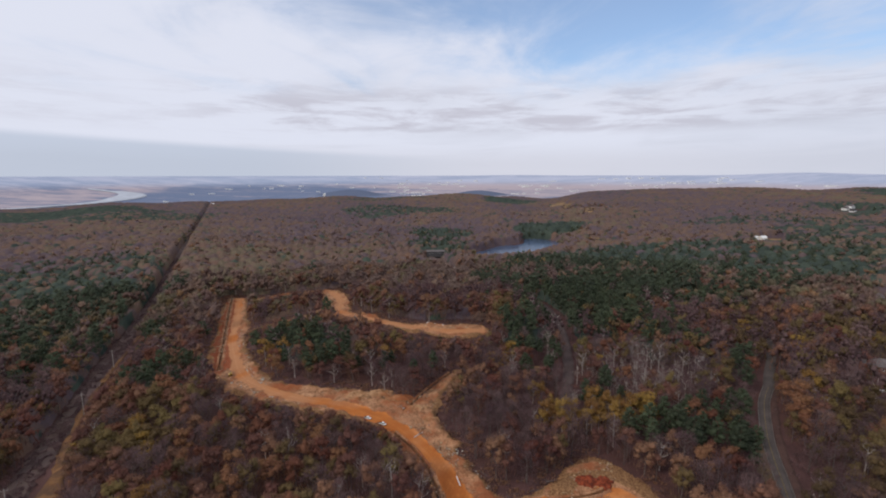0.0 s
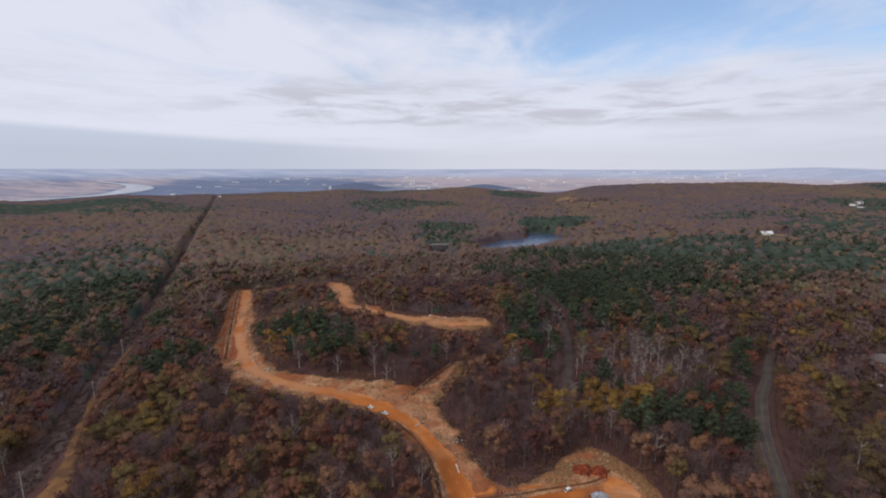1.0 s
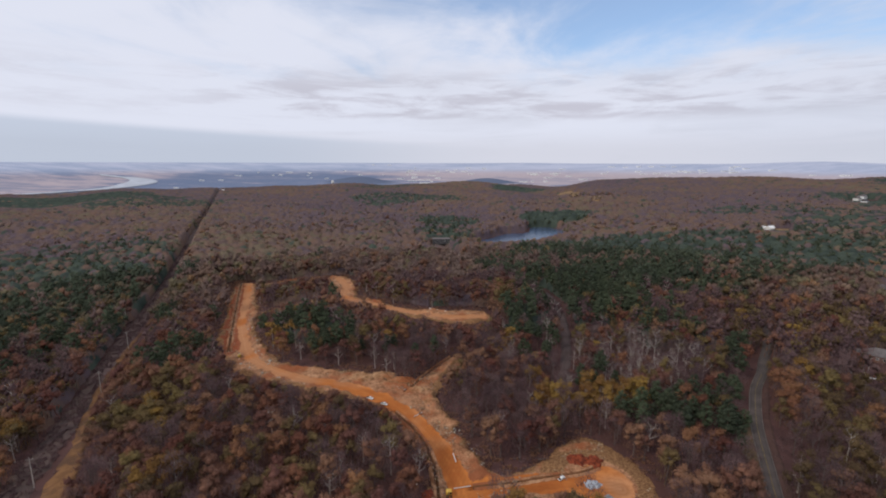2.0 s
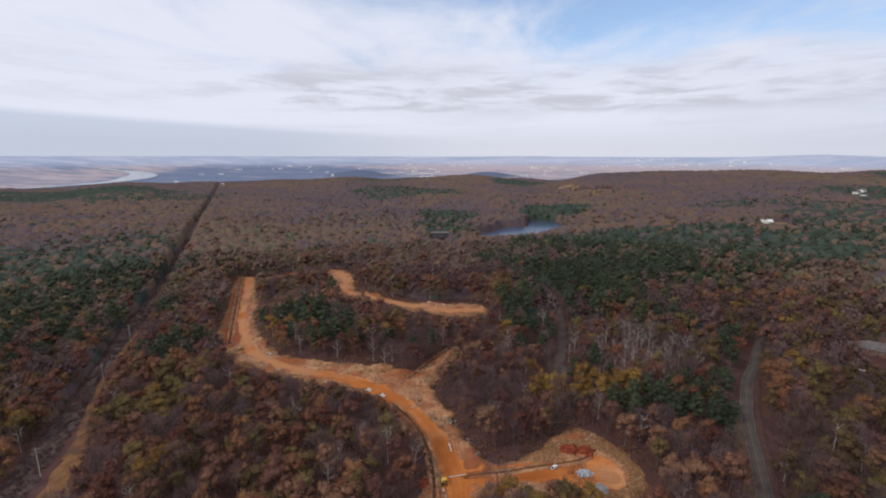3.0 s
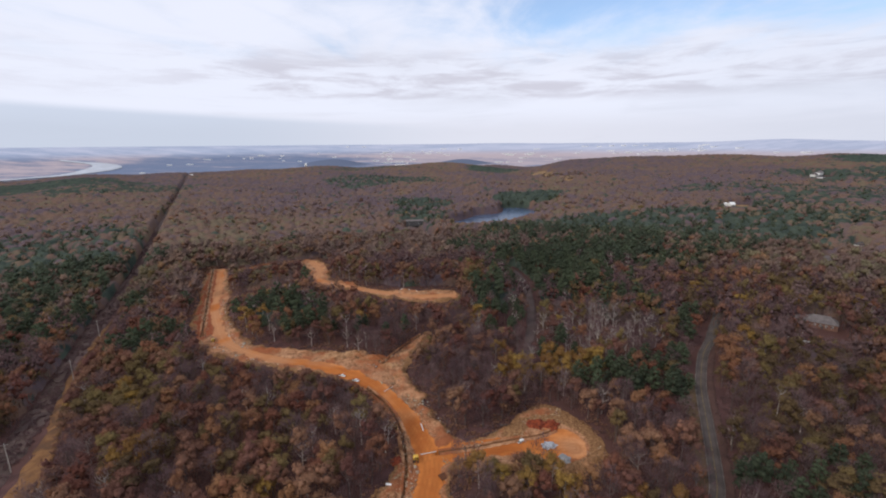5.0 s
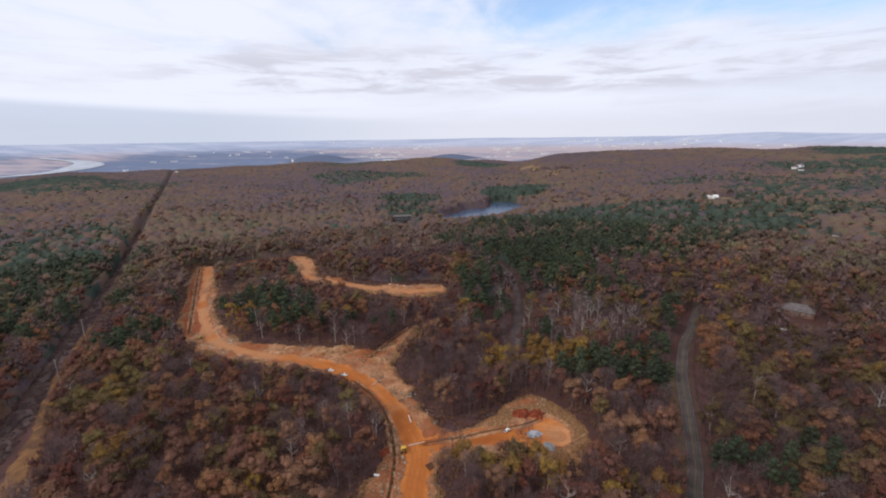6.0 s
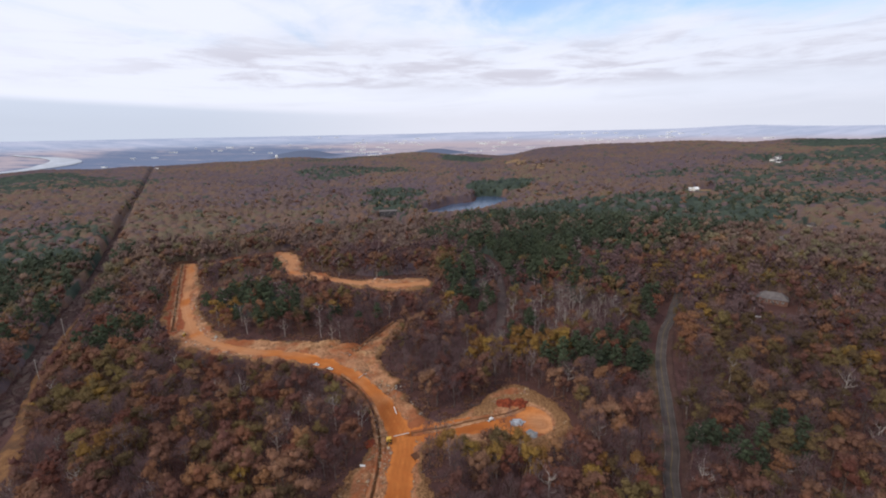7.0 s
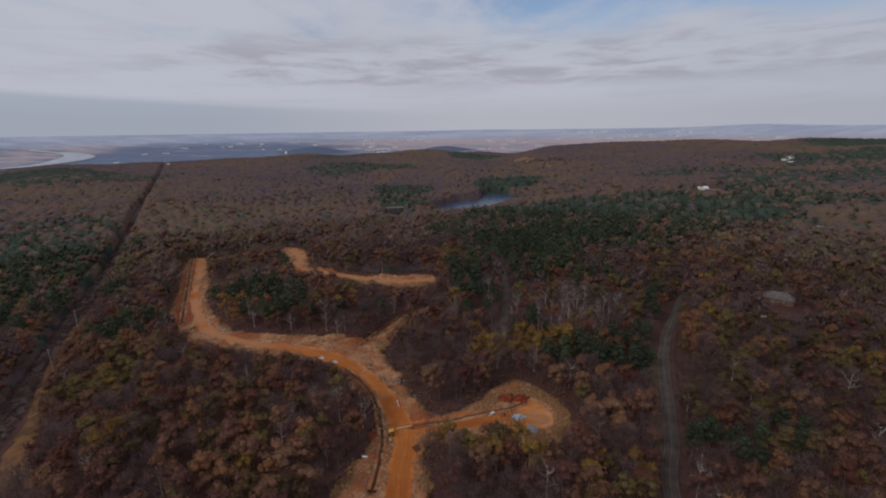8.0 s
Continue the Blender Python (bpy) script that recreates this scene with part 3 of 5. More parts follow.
def build_site():
    """The cleared clay: rough sides, brown graded margins and a packed haul road, all on one lattice."""
    s = 1.0
    gx, gy = np.arange(-268, 90, s), np.arange(96, 530, s)
    X, Y = np.meshgrid(gx, gy)
    d = site(X, Y)
    keep = d > -1.2
    lane, mid = np.full(X.shape, 1e9), np.full(X.shape, 1e9)
    for line, half in ((HAUL[:8], 3.7), (HAUL[7:], 5.0), (STUB, 5.5), (LOOP_LANE, 4.2)):
        away = to_lines(X, Y, [tuple(p) for p in curve(line, 6)])
        lane, mid = np.minimum(lane, away - half), np.minimum(mid, away)
    ring = np.hypot((X - 59) / 1.12, Y - 160)
    lane = np.minimum(lane, ring - 11) + 3.0 * (grain(X, Y, 6, 5) - 0.5) + 1.2 * (grain(X, Y, 2.2, 15) - 0.5)
    trench = np.full(X.shape, 1e9)
    for line in TRENCHES:
        trench = np.minimum(trench, to_lines(X, Y, line))
    rough = smooth(-1, 3, lane)
    lumps = 1.5 * (grain(X, Y, 9, 3) - 0.45) + 1.1 * (grain(X, Y, 3.2, 4) - 0.5) + 0.7 * (grain(X, Y, 1.4, 6) - 0.5)
    berm = 1.6 * smooth(0, 2.5, d) * smooth(7, 3, d) * smooth(0.35, 0.7, grain(X, Y, 14, 7))
    ridge = 0.16 * np.sin(ring * 2.4 + 2 * grain(X, Y, 8, 12)) * smooth(13, 16, ring) * smooth(30, 26, ring)
    Z = height(X, Y) - 0.12 + 0.35 * smooth(-0.5, 2.0, d) + rough * (0.25 + lumps * smooth(0, 3, d) * smooth(10, 30, ring + 6) + berm) + ridge
    Z += 0.10 * (grain(X, Y, 2.0, 8) - 0.5)
    Z -= 0.16 * np.exp(-((lane + 3.0) / 0.8) ** 2)
    Z = np.where(trench < 3, np.minimum(Z, height(X, Y) + 0.15), Z) - 1.6 * smooth(1.9, 1.3, trench)
    n, m = X.shape
    idx = np.arange(n * m).reshape(n, m)
    quads = np.stack([idx[:-1, :-1], idx[:-1, 1:], idx[1:, 1:], idx[1:, :-1]], -1).reshape(-1, 4)
    quads = quads[keep.ravel()[quads].all(1)]
    is_lane = lane.ravel()[quads].mean(1) < 0
    edge = d + 5.0 * (grain(X, Y, 11, 13) - 0.5) - 9.0 * smooth(24, 18, ring) * smooth(12, 15, ring)
    V = np.stack([X, Y, Z], -1).reshape(-1, 3)
    tint = {"red": smooth(14, 6, to_lines(X, Y, TRENCHES[0])).ravel(), "rut": 0.55 * np.exp(-((np.abs(mid - 2.1) - 0.9) / 0.9) ** 2).ravel(), "packed": smooth(1.5, -1.5, lane).ravel(), "margin": (smooth(4.5, 0.5, edge) * smooth(-1, 2, lane)).ravel()}
    for name, pick, label in (
            ("cleared_ground", ~is_lane, "rubbly tan and orange clay scraped bare of trees"),
            ("haul_road", is_lane, "packed orange clay haul road winding through the clearing")):
        q = quads[pick]
        used, inv = np.unique(q, return_inverse=True)
        ob = mesh_object(name, V[used], inv.reshape(q.shape), [M["clay"]], flat=False)
        for key, values in tint.items():
            ob.data.attributes.new(key, "FLOAT", "POINT").data.foreach_set("value", values[used].astype(np.float32))
        tagged(ob, label, "dirt road" if name == "haul_road" else "ground", kind="structure")


def build_trench(points, half):
    """An open trench: spoil heaped on both lips, steep sides and a damp floor."""
    c = curve(points, 1.5)
    t = np.gradient(c, axis=0)
    t /= np.linalg.norm(t, axis=1)[:, None]
    nrm = np.stack([t[:, 1], -t[:, 0]], 1)
    cols = []
    for a, dz in ((-2.1, -0.25), (-1.2, 0.45), (-0.25, 0.12), (0.0, -1.1), (0.0, -1.1), (0.25, 0.12), (1.1, 0.55), (2.1, -0.25)):
        sgn = -1 if len(cols) < 4 else 1
        p = c + nrm * (a + sgn * half)
        wob = grain(p[:, 0], p[:, 1], 2.2, 31 + len(cols))
        p = p + nrm * (wob - 0.5)[:, None] * 0.5
        cols.append(np.column_stack([p, height(p[:, 0], p[:, 1]) + 0.2 + dz * (0.55 + 0.9 * wob if dz > 0.3 else 1.0)]))
    V = np.stack(cols, 1)
    n, m = V.shape[:2]
    idx = np.arange(n * m).reshape(n, m)
    q = np.stack([idx[:-1, :-1], idx[:-1, 1:], idx[1:, 1:], idx[1:, :-1]], -1)
    slot = np.tile(np.array([0, 0, 1, 1, 1, 0, 0]), (n - 1, 1))
    ob = mesh_object("trench", V.reshape(-1, 3), q.reshape(-1, 4), [M["clay"], M["damp"]], slot.ravel(), flat=False)
    tagged(ob, "open dark pipe trench with spoil along both lips", "trench", kind="structure")


def ribbon(name, points, half, material, lift=0.15, step=4.0, shift=0.0, ragged=0.0, label="", category="", parent=None, skirt=0.5):
    """A strip that follows the land along a line, with sides that go into the ground."""
    c = curve(points, step)
    t = np.gradient(c, axis=0)
    t /= np.linalg.norm(t, axis=1)[:, None]
    nrm = np.stack([t[:, 1], -t[:, 0]], 1)
    if isinstance(half, tuple):
        half = np.interp(np.linspace(0, len(half) - 1, len(c)), range(len(half)), half)
    cols = []
    for k, (a, dz) in enumerate(((-1.02, -skirt), (-1, 0), (-0.4, 0.04), (0.4, 0.04), (1, 0), (1.02, -skirt))):
        off = a * half + shift
        p = c + nrm * (off[:, None] if isinstance(off, np.ndarray) else off)
        if ragged:
            p = p + nrm * (np.sign(a) * ragged * (grain(p[:, 0], p[:, 1], 6, 11) - 0.5))[:, None]
        cols.append(np.column_stack([p, height(p[:, 0], p[:, 1]) + lift + dz]))
    V = np.stack(cols, 1)
    n, m = V.shape[:2]
    idx = np.arange(n * m).reshape(n, m)
    q = np.stack([idx[:-1, :-1], idx[:-1, 1:], idx[1:, 1:], idx[1:, :-1]], -1).reshape(-1, 4)
    ob = mesh_object(name, V.reshape(-1, 3), q, [material], parent=parent, flat=False)
    if label:
        tagged(ob, label, category, kind="structure")
    return ob


def sheet(name, outline, z, material, label, category):
    """A level sheet with a smooth outline; z None: it lies on the land."""
    c = curve(outline + outline[:1], 8.0)[:-1]
    bm = bmesh.new()
    bm.faces.new([bm.verts.new((x, y, 0)) for x, y in c])
    bmesh.ops.triangulate(bm, faces=bm.faces)
    for _ in range(2 if z is None else 0):
        bmesh.ops.subdivide_edges(bm, edges=bm.edges[:], cuts=1, use_grid_fill=True)
    bmesh.ops.triangulate(bm, faces=bm.faces)
    for v in bm.verts:
        v.co.z = z if z is not None else float(height(v.co.x, v.co.y)) + 0.4
    bmesh.ops.recalc_face_normals(bm, faces=bm.faces)
    me = bpy.data.meshes.new(name)
    bm.to_mesh(me)
    bm.free()
    me.materials.append(material)
    return tagged(new(name, me), label, category, kind="structure")


build_ground()
build_site()
for line, half in zip(TRENCHES, (0.7, 0.4, 0.3, 0.5, 0.6)):
    build_trench(line, half)
road = ribbon("road", ROAD, (2.9, 2.9, 2.9, 2.9, 2.9, 2.9, 2.9, 2.8, 2.6, 2.2, 2.0, 2.0, 2.0, 2.0, 2.0), M["asphalt"], 0.25, 3.0, label="worn two-lane asphalt road between autumn trees", category="road")
for off, w, mat, nm in ((-2.7, 0.09, "line_white", "edge_line"), (2.7, 0.08, "line_white", "edge_line"), (-0.13, 0.07, "line_yellow", "centre_line"), (0.13, 0.07, "line_yellow", "centre_line")):
    ribbon(nm, ROAD[:8], w, M[mat], 0.33, 3.0, shift=off, parent=road, skirt=0.02)
ribbon("verge", ROAD[:6], 2.4, M["drygrass"], 0.12, 3.0, shift=-5.0, ragged=3.5, label="dry straw-coloured grass verge beside the road", category="verge")
ribbon("verge", ROAD[1:9], 1.6, M["redlitter"], 0.12, 3.0, shift=4.8, ragged=1.5, label="dark red-brown leaf-covered verge beside the road", category="verge")
ribbon("lane", LANE, 3.4, M["gravelroad"], 0.2, 4.0, ragged=1.0, label="brown gravel lane leading towards the pond", category="road")
ribbon("grass_strip", CORRIDOR, 7.0, M["scrub"], 0.12, 6.0, ragged=5.0, label="dull brown scrub strip kept clear under the power line", category="grass")
ribbon("dirt_track", TRACK, (8.5, 8.0, 5.4, 3.2, 2.4, 2.0, 1.7, 1.5, 1.2), M["track"], 0.3, 3.0, ragged=3.0, label="worn pale service track beside the power line", category="dirt track")
for line in PATHS:
    ribbon("dirt_track", line, 2.9, M["rubble"], 0.4, 3.0, ragged=1.2, label="narrow pale clay track round the wooded island", category="dirt track")
sheet("pond", POND, POND_Z, M["pond"], "dark blue woodland pond ringed by trees", "pond")
sheet("bare_patch", [(50, 270), (56, 269), (59, 279), (56, 287), (51, 285)], None, M["graded"], "small scraped patch of orange clay beside a lane", "ground")
# far clearing in a patch of sun; that sunlight is in its straw colour
sheet("meadow", MEADOW, None, M["meadow"], "pale straw-coloured meadow in the woods, a sunlit patch painted in", "meadow")
sheet("lawn", LAWN, None, M["meadow"], "pale dry lawn beside a white house", "lawn")
ribbon("river", [(-2330, 2110), (-2173, 2322), (-2130, 2484), (-2075, 2648), (-2073, 2834), (-2120, 3050), (-2200, 3210), (-2340, 3310), (-2503, 3362), (-2640, 3385)], (26, 26, 28, 32, 50, 85, 90, 60, 26, 14),
       M["river"], 4.0, 30.0, label="wide pale river bending through the valley", category="river", skirt=1.0)


# ---- the woods ----
def tube(path, radii, sides):
    """A tapered limb along the places of path: places and triangles."""
    path = [np.array(p, float) for p in path]
    V, T = [], []
    for k, (p, r) in enumerate(zip(path, radii)):
        d = path[min(k + 1, len(path) - 1)] - path[max(k - 1, 0)]
        d /= np.linalg.norm(d) + 1e-9
        a = np.cross(d, (0.31, 0.87, 0.38) if abs(d[2]) > 0.8 else (0, 0, 1))
        a /= np.linalg.norm(a)
        b = np.cross(d, a)
        for i in range(sides):
            w = 2 * math.pi * i / sides
            V.append(p + r * (a * math.cos(w) + b * math.sin(w)))
        if k:
            o = (k - 1) * sides
            for i in range(sides):
                j = (i + 1) % sides
                T += [(o + i, o + j, o + sides + j), (o + i, o + sides + j, o + sides + i)]
    return np.array(V), np.array(T)


def flecks(rng, places, outward, size, long=1.0, spread=1.0):
    """One loose triangle at each place, turned roughly along outward."""
    n = len(places)
    d = outward + rng.normal(0, spread, (n, 3))
    d /= np.linalg.norm(d, axis=1)[:, None] + 1e-9
    a = np.cross(d, rng.normal(0, 1, (n, 3)))
    a /= np.linalg.norm(a, axis=1)[:, None] + 1e-9
    s = size * rng.uniform(0.65, 1.35, (n, 1))
    V = np.stack([places - a * s * 0.5, places + a * s * 0.5, places + d * s * long], 1).reshape(-1, 3)
    return V, np.arange(3 * n).reshape(-1, 3)


def joined(pieces):
    V, T, o = [], [], 0
    for v, t in pieces:
        V.append(v)
        T.append(t + o)
        o += len(v)
    return np.vstack(V), np.vstack(T)


T_ICO = (1 + 5 ** 0.5) / 2
ICO = np.array([(-1, T_ICO, 0), (1, T_ICO, 0), (-1, -T_ICO, 0), (1, -T_ICO, 0), (0, -1, T_ICO), (0, 1, T_ICO), (0, -1, -T_ICO), (0, 1, -T_ICO), (T_ICO, 0, -1), (T_ICO, 0, 1), (-T_ICO, 0, -1), (-T_ICO, 0, 1)]) / (1 + T_ICO ** 2) ** 0.5
ICO_FACES = np.array([(0, 11, 5), (0, 5, 1), (0, 1, 7), (0, 7, 10), (0, 10, 11), (1, 5, 9), (5, 11, 4), (11, 10, 2), (10, 7, 6), (7, 1, 8),
                      (3, 9, 4), (3, 4, 2), (3, 2, 6), (3, 6, 8), (3, 8, 9), (4, 9, 5), (2, 4, 11), (6, 2, 10), (8, 6, 7), (9, 8, 1)])
OCTA = np.array([(1, 0, 0), (-1, 0, 0), (0, 1, 0), (0, -1, 0), (0, 0, 1), (0, 0, -1)], float)
OCTA_FACES = np.array([(0, 2, 4), (2, 1, 4), (1, 3, 4), (3, 0, 4), (2, 0, 5), (1, 2, 5), (3, 1, 5), (0, 3, 5)])


def clumps(rng, where, size, flat=0.8, coarse=False):
    """A ragged knot of foliage at each place, wider than high."""
    base, tri = (OCTA, OCTA_FACES) if coarse else (ICO, ICO_FACES)
    n, k = len(where), len(base)
    V = base[None] * rng.uniform(0.62, 1.2, (n, k, 1)) * np.asarray(size)[:, None, None] * (1, 1, flat) + np.asarray(where)[:, None]
    return V.reshape(-1, 3), (tri[None] + k * np.arange(n)[:, None, None]).reshape(-1, 3)


def tufts(rng, places, out, size, long=1.0, tilt=0.45):
    """One loose leaf tuft at each place, lying along the outside of the crown."""
    n = len(places)
    up = out + rng.normal(0, tilt, (n, 3))
    up /= np.linalg.norm(up, axis=1)[:, None] + 1e-9
    d = np.cross(up, rng.normal(0, 1, (n, 3)))
    d /= np.linalg.norm(d, axis=1)[:, None] + 1e-9
    a = np.cross(up, d)
    s = size * rng.uniform(0.55, 1.45, (n, 1))
    c = places - d * s * long * 0.35
    V = np.stack([c - a * s * 0.5, c + a * s * 0.5, c + d * s * long], 1).reshape(-1, 3)
    return V, np.arange(3 * n).reshape(-1, 3)


def broadleaf(seed, tall, leaf, lod, stout=1.0):
    """A broad-crowned tree; leaf 0: bare twigs only, 1: in full leaf. Wood and crown as two meshes."""
    rng = np.random.default_rng(seed)
    wood, lobes = [], []
    lean = rng.normal(0, 0.3, 2)
    crown = tall * rng.uniform(0.27, 0.34)
    top = np.array([lean[0], lean[1], tall * 0.82])
    fork = np.array([lean[0] * 0.5, lean[1] * 0.5, tall * rng.uniform(0.28, 0.42)])
    wood.append(tube([(0, 0, -0.6), fork, top], [0.26 * stout, 0.18 * stout, 0.04 * stout], 5) if lod == 0 else tube([(0, 0, -0.6), top + (0, 0, tall * 0.1)], [0.28 * stout, 0.07 * stout], 3))
    for k in range((9, 6, 4, 3)[lod]):
        w = 2.4 * k + rng.uniform(-0.4, 0.4)
        f = (k % 5) / 5 + rng.uniform(0, 0.15)
        a = fork * (1 - f) + top * f
        reach = crown * rng.uniform(0.55, 0.85) * (1 - 0.55 * f)
        b = a + np.array([math.cos(w) * reach, math.sin(w) * reach, tall * rng.uniform(0.12, 0.24) * (1 - 0.5 * f)])
        lobes.append((b, crown * rng.uniform(0.32, 0.46) * (1.0, 1.1, 1.25, 1.4)[lod]))
        if lod == 1 and stout > 1:
            wood.append(tube([a, b + (0, 0, 1.0)], [0.12 * stout, 0.04 * stout], 3))
        if lod:
            continue
        mid = (a + b) / 2 + np.array([0, 0, -0.5])
        wood.append(tube([a, mid, b], [0.11 * stout, 0.075 * stout, 0.03 * stout], 3))
        for _ in range(3):
            c = mid + (b - mid) * rng.uniform(0, 0.9)
            e = c + np.array([*rng.normal(0, 1.1, 2), rng.uniform(0.8, 2.6)])
            wood.append(tube([c, e], [0.05 * stout, 0.015 * stout], 3))
    lobes.append((top, crown * 0.42))
    where, size = np.array([b for b, _ in lobes]), np.array([r for _, r in lobes])

    def shell(n, inner):
        """Places over the upper outside of the crown's lobes, and the way out from each."""
        k = rng.integers(0, len(where), n)
        v = rng.normal(0, 1, (n, 3)) + (0, 0, 0.35)
        out = where[k] - np.array([0, 0, tall * 0.55])
        v += 0.9 * out / (np.linalg.norm(out, axis=1)[:, None] + 1e-9)
        v /= np.linalg.norm(v, axis=1)[:, None]
        return where[k] + v * size[k][:, None] * rng.uniform(inner, 1.12, (n, 1)), v

    full = leaf >= 0.5
    pieces = []
    if lod == 3:
        return joined(wood[:1]), clumps(rng, where, size * 0.95, 0.85, True)
    if full or lod:
        # the dense inside of each leafy lobe, or of the massed twigs
        pieces.append(clumps(rng, where - (0, 0, 0.0 if full else 1.2), size * ((0.70, 0.70, 0.85)[lod] if full else (0.0, 0.55, 0.70)[lod]), 0.8 if lod == 0 else 1.1, lod > 0))
    twig = ((110, 340), (26, 96), (8, 30))[lod][0 if full else 1]
    if stout > 1:
        twig //= 2
    p, v = shell(twig, 0.35)
    pieces.append(flecks(rng, p, v * 0.5 + (0, 0, 1.0), (0.13, 0.20, 0.40)[lod], (12.0, 9.0, 6.0)[lod], 0.3))
    if lod < 2:
        # low whips and dead limbs below the crown
        k = (70, 18)[lod]
        w, q = rng.uniform(0, 2 * math.pi, k), crown * 0.85 * rng.uniform(0.1, 1, k) ** 0.5
        low = np.column_stack([np.cos(w) * q, np.sin(w) * q, tall * rng.uniform(0.02, 0.45, k)])
        pieces.append(flecks(rng, low, np.tile([0.0, 0.0, 1.0], (k, 1)), (0.17, 0.34)[lod], (14.0, 9.0)[lod], 0.22))
    n = int((500, 170, 40)[lod] * leaf) if full else (200, 36, 10)[lod]
    p, v = shell(n, 0.74)
    pieces.append(tufts(rng, p, v, (0.56, 0.85, 1.35)[lod] if full else (0.30, 0.65, 1.1)[lod], 1.0 if full else 1.5))
    return joined(wood), joined(pieces)


def pine(seed, tall, lod):
    """A tall pine: a clear stem below and an uneven, clumped crown."""
    rng = np.random.default_rng(seed)
    wood = [tube([(0, 0, -0.6), (*rng.normal(0, 0.2, 2), tall * 0.5), (*rng.normal(0, 0.3, 2), tall * 0.97)], [0.24, 0.17, 0.03], (5, 3, 3, 3)[lod])]
    low = tall * rng.uniform(0.36, 0.50)
    count = (14, 8, 5, 3)[lod]
    where, size = [], []
    for k in range(count):
        f = (k + 0.5) / count
        z = low + (tall * 0.95 - low) * f
        reach = tall * 0.18 * (1 - f) ** 0.55 * (0.6 + 0.4 * min(1, f * 4)) + 0.35
        w = 2.4 * k + rng.uniform(-0.5, 0.5)
        c = np.array([math.cos(w) * reach * 0.62, math.sin(w) * reach * 0.62, z])
        where.append(c)
        size.append(reach * rng.uniform(0.50, 0.72) * (1.0, 1.15, 1.35, 1.6)[lod] + 0.25)
        if lod == 0:
            wood.append(tube([(0, 0, z - 0.5), c], [0.06, 0.02], 3))
    where, size = np.array(where), np.array(size)
    if lod == 3:
        return joined(wood), clumps(rng, where, size, 0.9, True)
    pieces = [clumps(rng, where, size * (0.72, 0.78, 0.95)[lod], 0.75, lod > 0)]
    n = (480, 140, 30)[lod]
    k = rng.integers(0, count, n)
    v = rng.normal(0, 1, (n, 3)) + (0, 0, 0.3)
    v += 0.8 * where[k] * (1, 1, 0) / (np.linalg.norm(where[k] * (1, 1, 0), axis=1)[:, None] + 0.3)
    v /= np.linalg.norm(v, axis=1)[:, None]
    p = where[k] + v * size[k][:, None] * rng.uniform(0.75, 1.15, (n, 1)) * (1, 1, 0.85)
    pieces.append(tufts(rng, p, v, (0.55, 0.95, 1.6)[lod], 1.25, 0.7))
    return joined(wood), joined(pieces)


KINDS = {  # kind: makers of near, middle and far shapes, bark, foliage, label, category
    "bare": (lambda s, l: broadleaf(s, 18.0, 0.0, l), "bark", "twigs", "bare grey-brown broadleaf tree standing in leaf litter", "tree"),
    "pale": (lambda s, l: broadleaf(s, 19.0, 0.08, l, 1.4), "palebark", "twigs", "leafless tree with a pale trunk and limbs", "tree"),
    "rust": (lambda s, l: broadleaf(s, 16.5, 0.75, l), "bark", "rust", "oak with a thinning crown of rust-orange leaves", "oak tree"),
    "brown": (lambda s, l: broadleaf(s, 17.0, 0.65, l), "bark", "brown", "oak with a thinning crown of dull brown leaves", "oak tree"),
    "gold": (lambda s, l: broadleaf(s, 16.0, 0.9, l), "palebark", "gold", "tree with a full crown of dull gold leaves", "tree"),
    "olive": (lambda s, l: broadleaf(s, 16.0, 0.8, l), "bark", "olive", "tree with a fading olive-green crown", "tree"),
    "pine": (lambda s, l: pine(s, 20.0, l), "pinebark", "needles", "tall dark green pine with a clear lower stem", "pine tree"),
}
# distant stands take the copies with haze in their colour
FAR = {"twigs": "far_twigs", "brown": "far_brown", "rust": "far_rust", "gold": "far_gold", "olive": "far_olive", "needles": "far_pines"}
